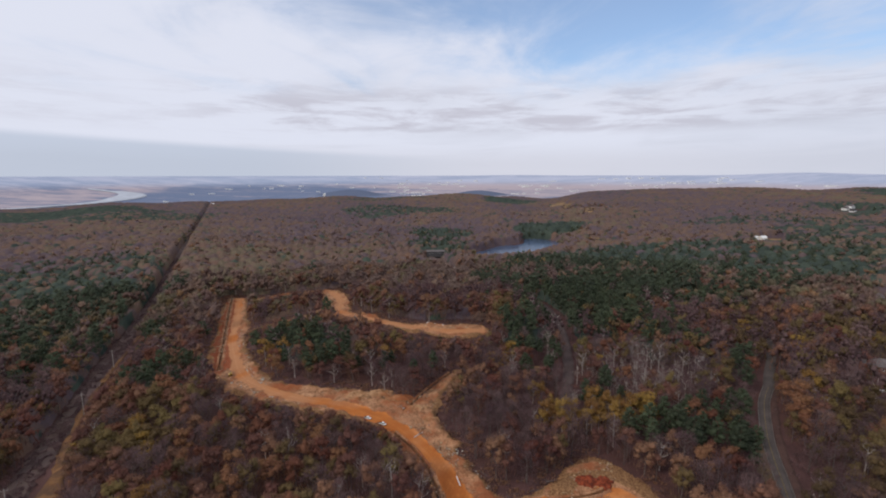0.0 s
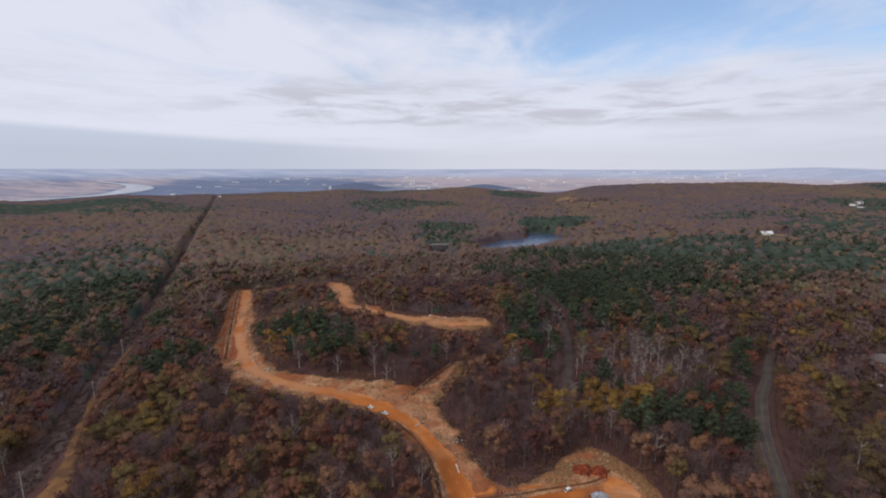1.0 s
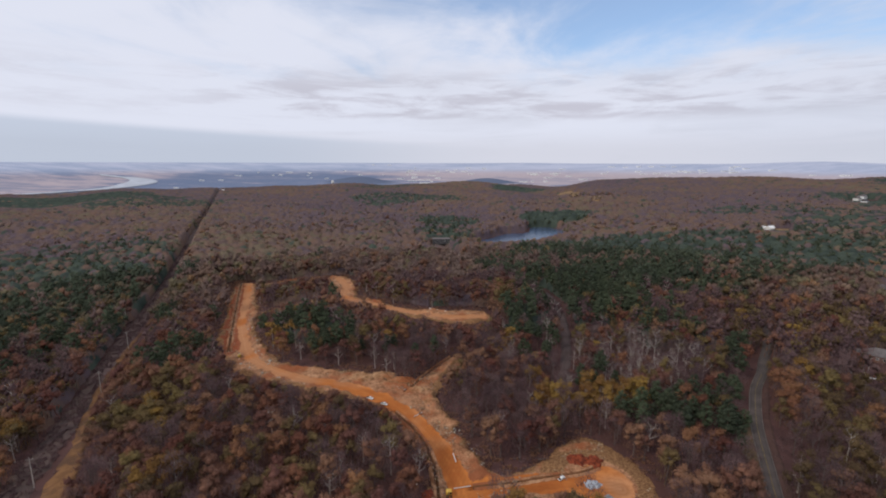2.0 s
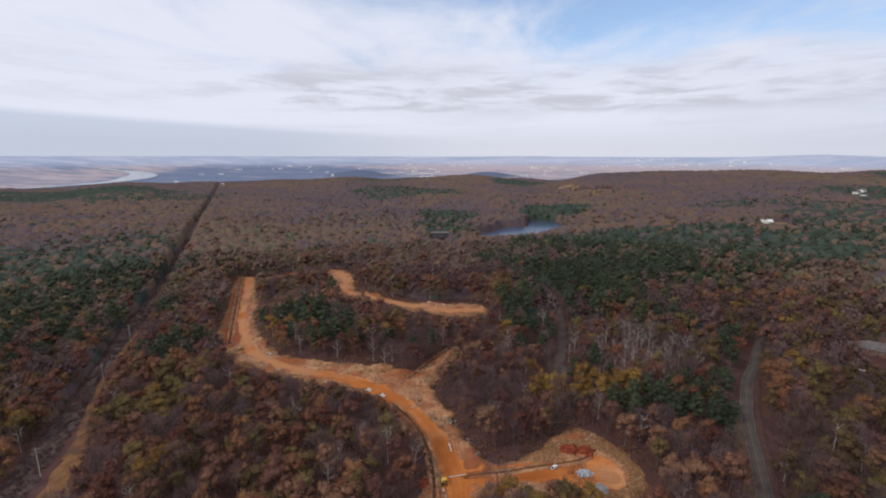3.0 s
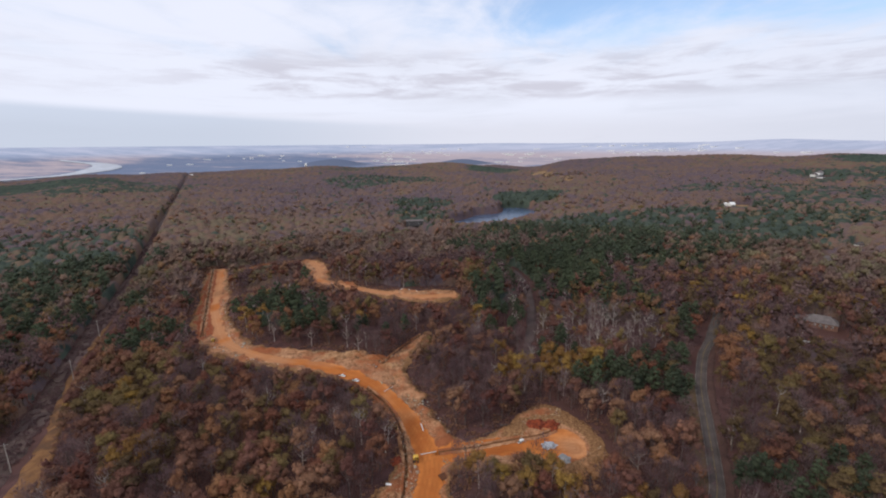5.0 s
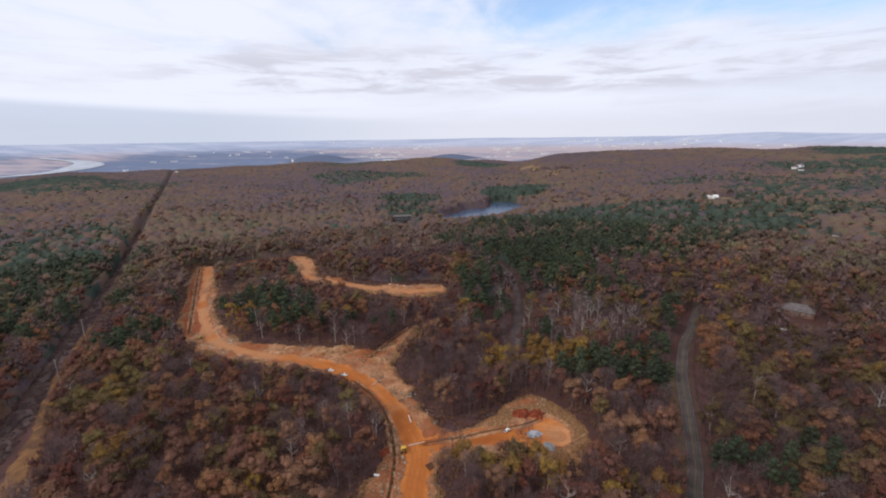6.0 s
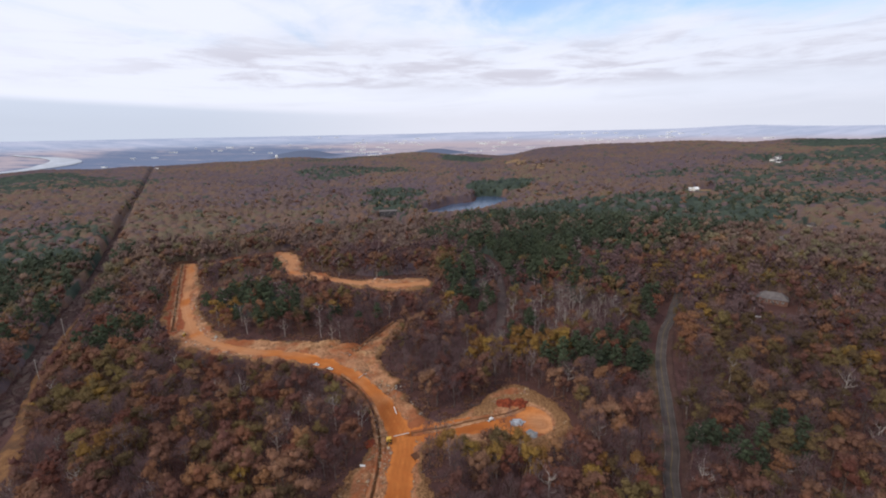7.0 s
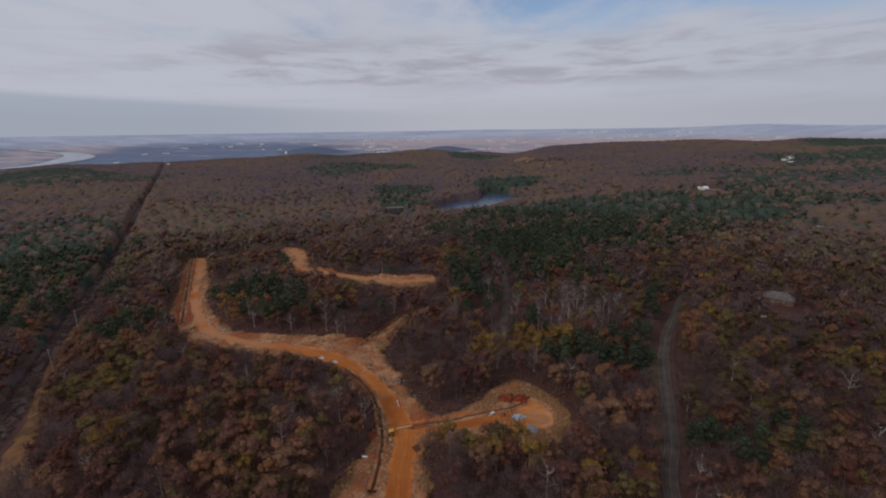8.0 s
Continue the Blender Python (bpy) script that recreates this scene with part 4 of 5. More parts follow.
PINES = [  # x, y, half width, half depth, share of pines
    (-122, 316, 36, 15, 0.8), (-85, 300, 28, 14, 0.6), (-100, 283, 40, 12, 0.4), (-40, 272, 26, 14, 0.3), (50, 322, 15, 46, 0.75), (60, 286, 9, 20, 0.7), (78, 230, 15, 9, 0.7), (98, 201, 17, 11, 0.85), (124, 186, 17, 14, 0.85), (130, 215, 17, 8, 0.7),
    (149, 212, 10, 13, 0.85), (127, 171, 8, 13, 0.8), (168, 256, 13, 18, 0.6), (194, 275, 10, 13, 0.7), (115, 342, 46, 32, 0.75), (147, 300, 24, 14, 0.6), (112, 420, 52, 60, 0.8),
    (178, 460, 75, 52, 0.8), (230, 420, 40, 40, 0.6), (308, 481, 70, 55, 0.75), (400, 525, 100, 60, 0.7), (467, 613, 120, 64, 0.7), (230, 608, 140, 76, 0.8), (624, 616, 105, 62, 0.55), (345, 690, 120, 60, 0.7), (69, 528, 42, 52, 0.5),
    (137, 119, 24, 11, 0.7), (166, 131, 16, 11, 0.6), (230, 210, 11, 11, 0.5), (205, 165, 9, 9, 0.5), (-10, 940, 55, 80, 0.7), (226, 995, 72, 50, 0.85), (-20, 800, 50, 70, 0.6),
    (-440, 490, 85, 56, 0.65), (-375, 400, 60, 60, 0.5), (-280, 373, 26, 24, 0.6), (-200, 292, 24, 20, 0.6), (-355, 508, 42, 32, 0.6), (-520, 590, 120, 80, 0.45), (-330, 330, 50, 50, 0.25),
    (-1426, 1640, 360, 210, 0.8), (-950, 1400, 210, 140, 0.55), (-135, 1531, 200, 160, 0.6), (-300, 2300, 300, 150, 0.4), (330, 2250, 120, 150, 0.8), (900, 900, 220, 120, 0.5), (1300, 1150, 300, 160, 0.7),
    (1750, 1500, 300, 250, 0.85), (700, 1050, 150, 80, 0.4), (640, 760, 130, 60, 0.5),
]
GROVES = [  # kind, x, y, half width, half depth, share
    ("bare", 178, 150, 60, 45, 0.45), ("olive", 190, 160, 70, 55, 0.15), ("bare", 20, 205, 45, 34, 0.35), ("bare", -30, 300, 50, 30, 0.2), ("bare", 260, 290, 120, 100, 0.5), ("olive", 250, 250, 110, 100, 0.25), ("olive", 340, 400, 120, 80, 0.3),
    ("brown", 380, 440, 140, 80, 0.3), ("olive", -330, 420, 60, 80, 0.3), ("bare", 700, 2000, 500, 400, 0.5), ("olive", -60, 150, 70, 50, 0.25), ("rust", -70, 165, 75, 55, 0.18), ("brown", -60, 140, 75, 55, 0.25),
    ("olive", -150, 205, 45, 32, 0.3), ("pale", 112, 258, 44, 24, 0.75), ("pale", 95, 234, 16, 9, 0.5), ("pale", 123, 133, 6, 6, 1.0), ("pale", 18, 166, 6, 6, 1.0), ("pale", 0, 537, 26, 24, 0.4), ("pale", 107, 547, 44, 26, 0.5), ("pale", -38, 160, 22, 22, 0.25),
    ("gold", 69, 215, 34, 12, 0.9), ("gold", 46, 242, 9, 9, 0.5), ("gold", 30, 284, 8, 7, 0.6), ("gold", -14, 348, 6, 6, 1.0), ("gold", -126, 296, 7, 7, 1.0), ("gold", -50, 288, 10, 7, 0.6), ("gold", 48, 127, 13, 7, 0.7),
    ("olive", 34, 133, 14, 8, 0.7), ("gold", 20, 129, 9, 7, 0.6), ("gold", -166, 212, 7, 8, 0.8), ("gold", -149, 195, 7, 7, 0.5), ("gold", -120, 145, 8, 7, 0.9), ("gold", -58, 125, 7, 6, 0.6), ("gold", 82, 110, 12, 8, 0.8),
    ("rust", 110, 174, 11, 8, 0.9), ("rust", 164, 212, 8, 8, 0.9), ("rust", 183, 231, 8, 10, 0.8), ("rust", 172, 205, 8, 8, 0.8), ("rust", 189, 187, 10, 10, 0.5), ("rust", 220, 417, 18, 11, 0.7), ("rust", 271, 438, 16, 11, 0.7),
    ("rust", 233, 295, 14, 12, 0.5), ("rust", 82, 249, 7, 7, 0.8), ("rust", 22, 259, 9, 9, 0.7), ("olive", 655, 850, 16, 22, 0.9), ("gold", 672, 860, 10, 20, 0.8),
]
KEEP_CLEAR = [(266, 248, 17), (277, 276, 14), (434, 442, 14), (522, 499, 14), (575, 815, 26), (1075, 1205, 55), (1035, 1108, 22), (630, 522, 13), (700, 985, 12), (54, 278, 7), (-24, 722, 25), (5, 655, 14)]


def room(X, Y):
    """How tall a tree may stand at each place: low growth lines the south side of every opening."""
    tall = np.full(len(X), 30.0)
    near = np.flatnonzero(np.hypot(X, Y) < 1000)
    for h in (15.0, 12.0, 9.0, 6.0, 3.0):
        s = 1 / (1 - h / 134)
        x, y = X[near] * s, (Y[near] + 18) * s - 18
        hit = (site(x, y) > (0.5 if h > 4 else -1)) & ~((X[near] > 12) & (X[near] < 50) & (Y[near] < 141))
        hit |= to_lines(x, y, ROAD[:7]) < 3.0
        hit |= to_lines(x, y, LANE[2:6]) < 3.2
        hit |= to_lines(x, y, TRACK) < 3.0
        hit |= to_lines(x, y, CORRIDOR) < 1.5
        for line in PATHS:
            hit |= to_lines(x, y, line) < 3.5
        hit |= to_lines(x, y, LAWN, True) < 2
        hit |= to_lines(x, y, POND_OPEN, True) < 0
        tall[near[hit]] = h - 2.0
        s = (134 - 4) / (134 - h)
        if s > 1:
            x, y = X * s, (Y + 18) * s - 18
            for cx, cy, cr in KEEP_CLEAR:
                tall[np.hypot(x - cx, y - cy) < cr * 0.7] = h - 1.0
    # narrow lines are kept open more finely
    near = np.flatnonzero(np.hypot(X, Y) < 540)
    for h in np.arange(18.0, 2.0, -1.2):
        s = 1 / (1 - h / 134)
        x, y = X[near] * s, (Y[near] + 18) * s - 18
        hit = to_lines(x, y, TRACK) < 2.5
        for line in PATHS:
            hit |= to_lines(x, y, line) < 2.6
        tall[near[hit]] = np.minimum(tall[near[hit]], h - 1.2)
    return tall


def scatter(inner, outer, spacing, seed, least=3.0):
    """Places for trees between two distances, kept off clearings, roads and water."""
    rng = np.random.default_rng(seed)
    k = np.arange(-outer, outer, spacing)
    X, Y = np.meshgrid(k, np.arange(60 if inner == 0 else 0, outer, spacing))
    X = (X + rng.uniform(-0.48, 0.48, X.shape) * spacing).ravel()
    Y = (Y + rng.uniform(-0.48, 0.48, Y.shape) * spacing).ravel()
    r = np.hypot(X, Y)
    ok = (r > inner) & (r < outer) & (Y > -X * 0.84 - 40) & (Y > X * 0.70 - 40) & (Y > 70)
    X, Y = X[ok], Y[ok]
    near = np.hypot(X, Y) < 700
    ok = np.ones(len(X), bool)
    ok[near] = site(X[near], Y[near]) < -2.5
    ok &= to_lines(X, Y, CORRIDOR) > np.interp(Y, [200, 500, 900], [8.5, 6.0, 4.5])
    for line in PATHS:
        ok &= to_lines(X, Y, line) > 4.0
    ok &= to_lines(X, Y, TRACK) > np.interp(Y, [150, 220, 400], [10.5, 6.0, 2.5])
    ok &= to_lines(X, Y, ROAD[:9]) > 6.5
    ok &= to_lines(X, Y, ROAD[8:]) > 2.2
    ok &= to_lines(X, Y, LANE) > 5.0
    ok &= to_lines(X, Y, POND, True) > 4
    ok &= (to_lines(X, Y, MEADOW, True) > -6) | (rng.uniform(0, 1, len(X)) < 0.4)
    ok &= to_lines(X, Y, LAWN, True) > 0
    for cx, cy, cr in KEEP_CLEAR:
        ok &= np.hypot(X - cx, Y - cy) > cr
    X, Y = X[ok], Y[ok]
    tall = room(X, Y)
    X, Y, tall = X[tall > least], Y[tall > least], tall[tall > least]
    # kinds
    p = np.full(len(X), 0.006)
    for cx, cy, rx, ry, share in PINES:
        q = ((X - cx) / rx) ** 2 + ((Y - cy) / ry) ** 2 + 0.9 * (grain(X, Y, 45, 21) - 0.5)
        p = np.maximum(p, min(1.0, share * 1.15) * smooth(1.6, 0.8, q))
    u = rng.uniform(0, 1, len(X))
    v = rng.uniform(0, 1, len(X)) + 0.7 * (grain(X, Y, 34, 22) - 0.5) + 0.5 * (grain(X, Y, 130, 23) - 0.5)
    kind = np.select([u < p, v < 0.30, v < 0.38, v < 0.66, v < 0.78, v < 1.14], ["pine", "bare", "pale", "brown", "rust", "olive"], "gold")
    for which, cx, cy, rx, ry, share in GROVES:
        q = ((X - cx) / rx) ** 2 + ((Y - cy) / ry) ** 2
        kind = np.where((q < 1) & (rng.uniform(0, 1, len(X)) < share), which, kind)
    kind = np.where((kind == "pale") & (tall < 17), "bare", kind)
    return X, Y, kind, np.minimum(1.0, tall / np.where(kind == "pine", 25.0, 20.0)), rng


def stand(name, label, X, Y, kind, low, rng, lod, scale, far=False):
    """Many trees of one stretch, joined kind by kind."""
    for which, (make, bark, leaf, _, _) in KINDS.items():
        pick = np.flatnonzero(kind == which)
        if not len(pick):
            continue
        V, T, S, C, o = [], [], [], [], 0
        shapes = [make(100 * lod + 7 * i + len(which), lod) for i in range(5)]
        groups = np.array_split(rng.permutation(pick), 5)
        for (wood, crown), g in zip(shapes, groups):
            if not len(g):
                continue
            v, t = joined([wood, crown]) if lod < 3 else crown
            slot = np.r_[np.zeros(len(wood[1]), int), np.ones(len(crown[1]), int)] if lod < 3 else np.ones(len(t), int)
            w = rng.uniform(0, 2 * math.pi, len(g))
            s = scale * rng.uniform(0.75, 1.2, len(g)) * low[g]
            sz = s * rng.uniform(0.9, 1.1, len(g)) if lod < 3 else s / scale * rng.uniform(0.82, 1.0, len(g))
            c, n = np.cos(w)[:, None] * s[:, None], np.sin(w)[:, None] * s[:, None]
            P = np.stack([v[None, :, 0] * c - v[None, :, 1] * n + X[g][:, None], v[None, :, 0] * n + v[None, :, 1] * c + Y[g][:, None],
                          v[None, :, 2] * sz[:, None] + height(X[g], Y[g])[:, None]], -1)
            V.append(P.reshape(-1, 3))
            T.append((t[None] + (np.arange(len(g)) * len(v))[:, None, None] + o).reshape(-1, 3))
            S.append(np.tile(slot, len(g)))
            C.append(np.repeat(rng.uniform(0, 1, len(g)), len(v)))
            o += len(g) * len(v)
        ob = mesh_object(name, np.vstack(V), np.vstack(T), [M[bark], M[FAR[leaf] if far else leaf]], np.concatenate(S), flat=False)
        ob.data.attributes.new("tone", "FLOAT", "POINT").data.foreach_set("value", np.concatenate(C).astype(np.float32))
        tagged(ob, label.format(KINDS[which][3].split(" standing")[0]), "woods", kind="stuff")


def lone_trees(X, Y, kind, low, rng):
    """The trees that stand closest, each a thing with its trunk and crown."""
    for which, (make, bark, leaf, label, category) in KINDS.items():
        pick = np.flatnonzero(kind == which)
        firsts = {}
        for i in pick:
            # four shapes of each kind, each in three sizes
            k = (int(rng.integers(0, 4)), 0 if low[i] < 0.6 else int(rng.integers(1, 3)))
            m = pose(X[i], Y[i], float(height(X[i], Y[i])), 0, 0, rng.uniform(0, 360))
            if k in firsts:
                copy_thing(firsts[k], m)
                continue
            s = (0.45, 0.85, 1.08)[k[1]]
            (wv, wt), (cv, ct) = make(11 * k[0] + 3, 0)
            tree = tagged(new("pine_tree" if which == "pine" else "tree"), label, category, "trees of the wood")
            mesh_object("trunk", wv * s, wt, [M[bark]], parent=tree, flat=False)
            mesh_object("crown", cv * s, ct, [M[leaf]], parent=tree, flat=False)
            tree.matrix_basis = m
            firsts[k] = tree


X, Y, kind, low, rng = scatter(0, 318, 7.5, 1)
order = np.argsort(np.hypot(X, Y - 20))
first, rest = order[:300], order[300:]
lone_trees(X[first], Y[first], kind[first], low[first], rng)
stand("woods", "stand of many a {}", X[rest], Y[rest], kind[rest], low[rest], rng, 0, 1.0)
X, Y, kind, low, rng = scatter(318, 640, 8.4, 2)
away = np.hypot(X, Y) + rng.uniform(-60, 60, len(X))
for lod, pick in ((1, away < 480), (2, away >= 480)):
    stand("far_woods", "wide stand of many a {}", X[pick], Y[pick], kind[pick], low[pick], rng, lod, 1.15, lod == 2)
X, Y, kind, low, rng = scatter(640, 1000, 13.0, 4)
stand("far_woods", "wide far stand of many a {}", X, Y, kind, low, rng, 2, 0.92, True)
# young growth where the edges leave room for low trees only
X, Y, kind, low, rng = scatter(0, 560, 4.4, 6, 2.0)
pick = low < 0.56
kind = np.where((kind == "bare") | (kind == "pale"), rng.choice(["brown", "rust", "olive", "bare"], len(kind)), kind)
stand("young_woods", "low young growth of many a {}", X[pick], Y[pick], kind[pick], low[pick], rng, 2, 1.25)
# the woods go on below and behind
k = np.random.default_rng(5)
X, Y = np.meshgrid(np.arange(-140, 140, 9.0), np.arange(-90, 72, 9.0))
X, Y = (X + k.uniform(-4, 4, X.shape)).ravel(), (Y + k.uniform(-4, 4, Y.shape)).ravel()
ok = (to_lines(X, Y, ROAD) > 7) & (to_lines(X, Y, CORRIDOR) > 13) & (site(X, Y) < -3)
X, Y = X[ok], Y[ok]
kind = k.choice(["bare", "pale", "brown", "rust", "olive", "gold", "pine"], len(X), p=[0.3, 0.06, 0.22, 0.15, 0.15, 0.07, 0.05])
stand("woods", "stand of many a {}", X, Y, kind, np.ones(len(X)), k, 1, 1.1)


def canopy():
    """The far woods: domed crowns side by side, joined into one rolling sheet of tree tops."""
    ang = np.radians(np.arange(-57, 62, 0.19))
    rad = np.concatenate([np.arange(316, 600, 4.4), np.arange(600, 1000, 4.2), np.arange(1000, 1700, 5.0), np.arange(1700, 2960, 7.0)])
    A, R = np.meshgrid(ang, rad)
    X, Y = R * np.sin(A), R * np.cos(A)
    cell = 10.5
    ci, cj = np.floor(X / cell), np.floor(Y / cell)

    def at(i, j, k):
        s = np.sin(i * 127.1 + j * 311.7 + k * 74.7) * 43758.5453
        return s - np.floor(s)

    top, tone = np.full(X.shape, -1.0), np.zeros(X.shape)
    for di in (-1, 0, 1):
        for dj in (-1, 0, 1):
            i, j = ci + di, cj + dj
            d = np.hypot(X - (i + 0.15 + 0.7 * at(i, j, 1)) * cell, Y - (j + 0.15 + 0.7 * at(i, j, 2)) * cell)
            z = (12.5 + 6.0 * at(i, j, 3)) - 4.5 * (d / (5.0 + 2.2 * at(i, j, 4))) ** 2
            tone = np.where(z > top, at(i, j, 5), tone)
            top = np.maximum(top, z)
    top = np.maximum(top, 9.5)
    hue = tone + 0.7 * (grain(X, Y, 34, 22) - 0.5) + 0.5 * (grain(X, Y, 130, 23) - 0.5) + 1.0 * (grain(X, Y, 330, 24) - 0.5)
    p = np.full(X.shape, 0.04)
    for cx, cy, rx, ry, share in PINES:
        q = ((X - cx) / rx) ** 2 + ((Y - cy) / ry) ** 2 + 0.9 * (grain(X, Y, 45, 21) - 0.5)
        p = np.maximum(p, min(1.0, share * 1.2) * smooth(1.6, 0.8, q))
    pines = (np.modf(tone * 7.31)[0] < p).astype(float)
    open_to = np.minimum(to_lines(X, Y, POND, True) - 6, to_lines(X, Y, CORRIDOR) - 4.5)
    open_to = np.minimum(open_to, to_lines(X, Y, LAWN, True))
    for line in (ROAD, LANE, TRACK, *PATHS):
        open_to = np.minimum(open_to, to_lines(X, Y, line) - 5)
    near = R < 700
    bare = np.full(X.shape, 99.0)
    bare[near] = -2.0 - site(X[near], Y[near])
    open_to = np.minimum(open_to, bare)
    for cx, cy, cr in KEEP_CLEAR:
        open_to = np.minimum(open_to, np.hypot(X - cx, Y - cy) - np.where(R < 500, cr + 8, cr * 0.6))
    grass = to_lines(X, Y, MEADOW, True) + 60 * (grain(X, Y, 35, 45) - 0.5)
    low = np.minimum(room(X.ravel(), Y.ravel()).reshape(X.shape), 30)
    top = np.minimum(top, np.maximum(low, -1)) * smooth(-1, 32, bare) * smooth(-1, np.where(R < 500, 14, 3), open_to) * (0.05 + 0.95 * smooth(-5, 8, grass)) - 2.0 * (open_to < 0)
    # nearer in, the sheet is an added half-height filler that lightens gaps between trees
    top = top * (0.52 + 0.40 * smooth(560, 680, R) + 0.08 * smooth(900, 1000, R)) * smooth(316, 330, R)
    Z = height(X, Y) + top - 1.5 * smooth(-5, -12, grass) - 2.5 * ((top < 2.5) & (R < 720))
    n, m = X.shape
    idx = np.arange(n * m).reshape(n, m)
    quads = np.stack([idx[:-1, :-1], idx[1:, :-1], idx[1:, 1:], idx[:-1, 1:]], -1).reshape(-1, 4)
    quads = quads[(open_to.ravel()[quads] > -2).any(1)]
    ob = mesh_object("distant_woods", np.stack([X, Y, Z], -1).reshape(-1, 3), quads, [M["canopy"]], flat=False)
    for key, v in (("tone", tone), ("pines", pines), ("hue", hue)):
        ob.data.attributes.new(key, "FLOAT", "POINT").data.foreach_set("value", v.ravel().astype(np.float32))
    tagged(ob, "distant brown and dark green woods rolling to the ridge", "woods", kind="stuff")


canopy()
X, Y, kind, low, rng = scatter(960, 1600, 17.0, 3)
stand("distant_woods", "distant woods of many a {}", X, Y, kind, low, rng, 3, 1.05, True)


# ---- things ----
def part(name, bm, material, parent=None, label=""):
    """Links a bmesh as one mesh object under a thing or a part."""
    me = bpy.data.meshes.new(name)
    bm.to_mesh(me)
    bm.free()
    me.materials.append(material)
    ob = new(name, me)
    ob.parent = parent
    return tagged(ob, label)


def box(bm, cx, cy, cz, sx, sy, sz, bevel=0.0, turn=None):
    """Adds a box, its edges rounded, to a bmesh."""
    made = bmesh.ops.create_cube(bm, size=1.0)["verts"]
    m = Matrix.Translation((cx, cy, cz)) @ (turn or Matrix.Identity(4)) @ Matrix.Diagonal((sx, sy, sz, 1))
    bmesh.ops.transform(bm, matrix=m, verts=made)
    if bevel:
        edges = list({e for v in made for e in v.link_edges})
        bmesh.ops.bevel(bm, geom=edges, offset=bevel, segments=2, affect="EDGES")
    return bm


def boxed(*args, **kw):
    return box(bmesh.new(), *args, **kw)


def rod(bm, a, b, r0, r1=None, sides=10):
    """Adds a round bar from a to b to a bmesh."""
    a, b = Vector(a), Vector(b)
    made = bmesh.ops.create_cone(bm, cap_ends=True, segments=sides, radius1=r0, radius2=r0 if r1 is None else r1, depth=(b - a).length)["verts"]
    bmesh.ops.transform(bm, matrix=Matrix.Translation((a + b) / 2) @ (b - a).to_track_quat("Z", "Y").to_matrix().to_4x4(), verts=made)
    return bm


def solid(points, faces):
    """A bmesh from a few corners and faces."""
    bm = bmesh.new()
    vs = [bm.verts.new(p) for p in points]
    for f in faces:
        bm.faces.new([vs[i] for i in f])
    bmesh.ops.recalc_face_normals(bm, faces=bm.faces)
    return bm


def lift(x, y, up=0.0):
    return float(height(x, y)) + up


def utility_pole():
    base = tagged(new("utility_pole"), "weathered wooden utility pole standing in brown scrub", "utility pole", "poles of the power line")
    part("pole", rod(bmesh.new(), (0, 0, -0.5), (0, 0, 15), 0.27, 0.18), M["wood"], base)
    part("crossarm", boxed(0, 0, 14.2, 2.6, 0.12, 0.14, 0.02), M["wood"], base)
    for s in (-1, 1):
        part("brace", rod(bmesh.new(), (s * 0.75, 0.08, 14.15), (0, 0.12, 13.3), 0.025, sides=6), M["steel"], base)
    for x in (-1.15, 0.0, 1.15):
        z = 14.27 if x else 15.0
        part("insulator", rod(rod(bmesh.new(), (x, 0, z), (x, 0, z + 0.22), 0.07, 0.05, 8), (x, 0, z + 0.22), (x, 0, z + 0.3), 0.09, 0.04, 8), M["concrete"], base, "pale ceramic insulator")
    return base


POLES = [(-150, 75), (-191, 165), (-236, 262), (-268, 333), (-318, 473), (-341, 528), (-412, 690), (-496, 868), (-580, 1045)]
first = utility_pole()
turn = math.degrees(math.atan2(0.92, -0.40)) - 90
for k, (x, y) in enumerate(POLES):
    m = pose(x, y, lift(x, y), 0, 0, turn)
    if k:
        copy_thing(first, m)
    else:
        first.matrix_basis = m
for off, up in ((-1.15, 14.57), (0.0, 15.3), (1.15, 14.57)):
    bm = bmesh.new()
    side = Vector((math.cos(radians(turn)), math.sin(radians(turn)), 0)) * off
    for (ax, ay), (bx, by) in zip(POLES, POLES[1:]):
        a, b = Vector((ax, ay, lift(ax, ay, up))) + side, Vector((bx, by, lift(bx, by, up))) + side
        last = a
        for k in range(1, 9):
            f = k / 8
            p = a.lerp(b, f) - Vector((0, 0, 4 * f * (1 - f) * (b - a).length * 0.022))
            rod(bm, last, p, 0.022, sides=4)
            last = p
    tagged(part("power_cable", bm, M["steel"]), "thin dark sagging cable strung between wooden poles", "power cable", "cables of the power line")


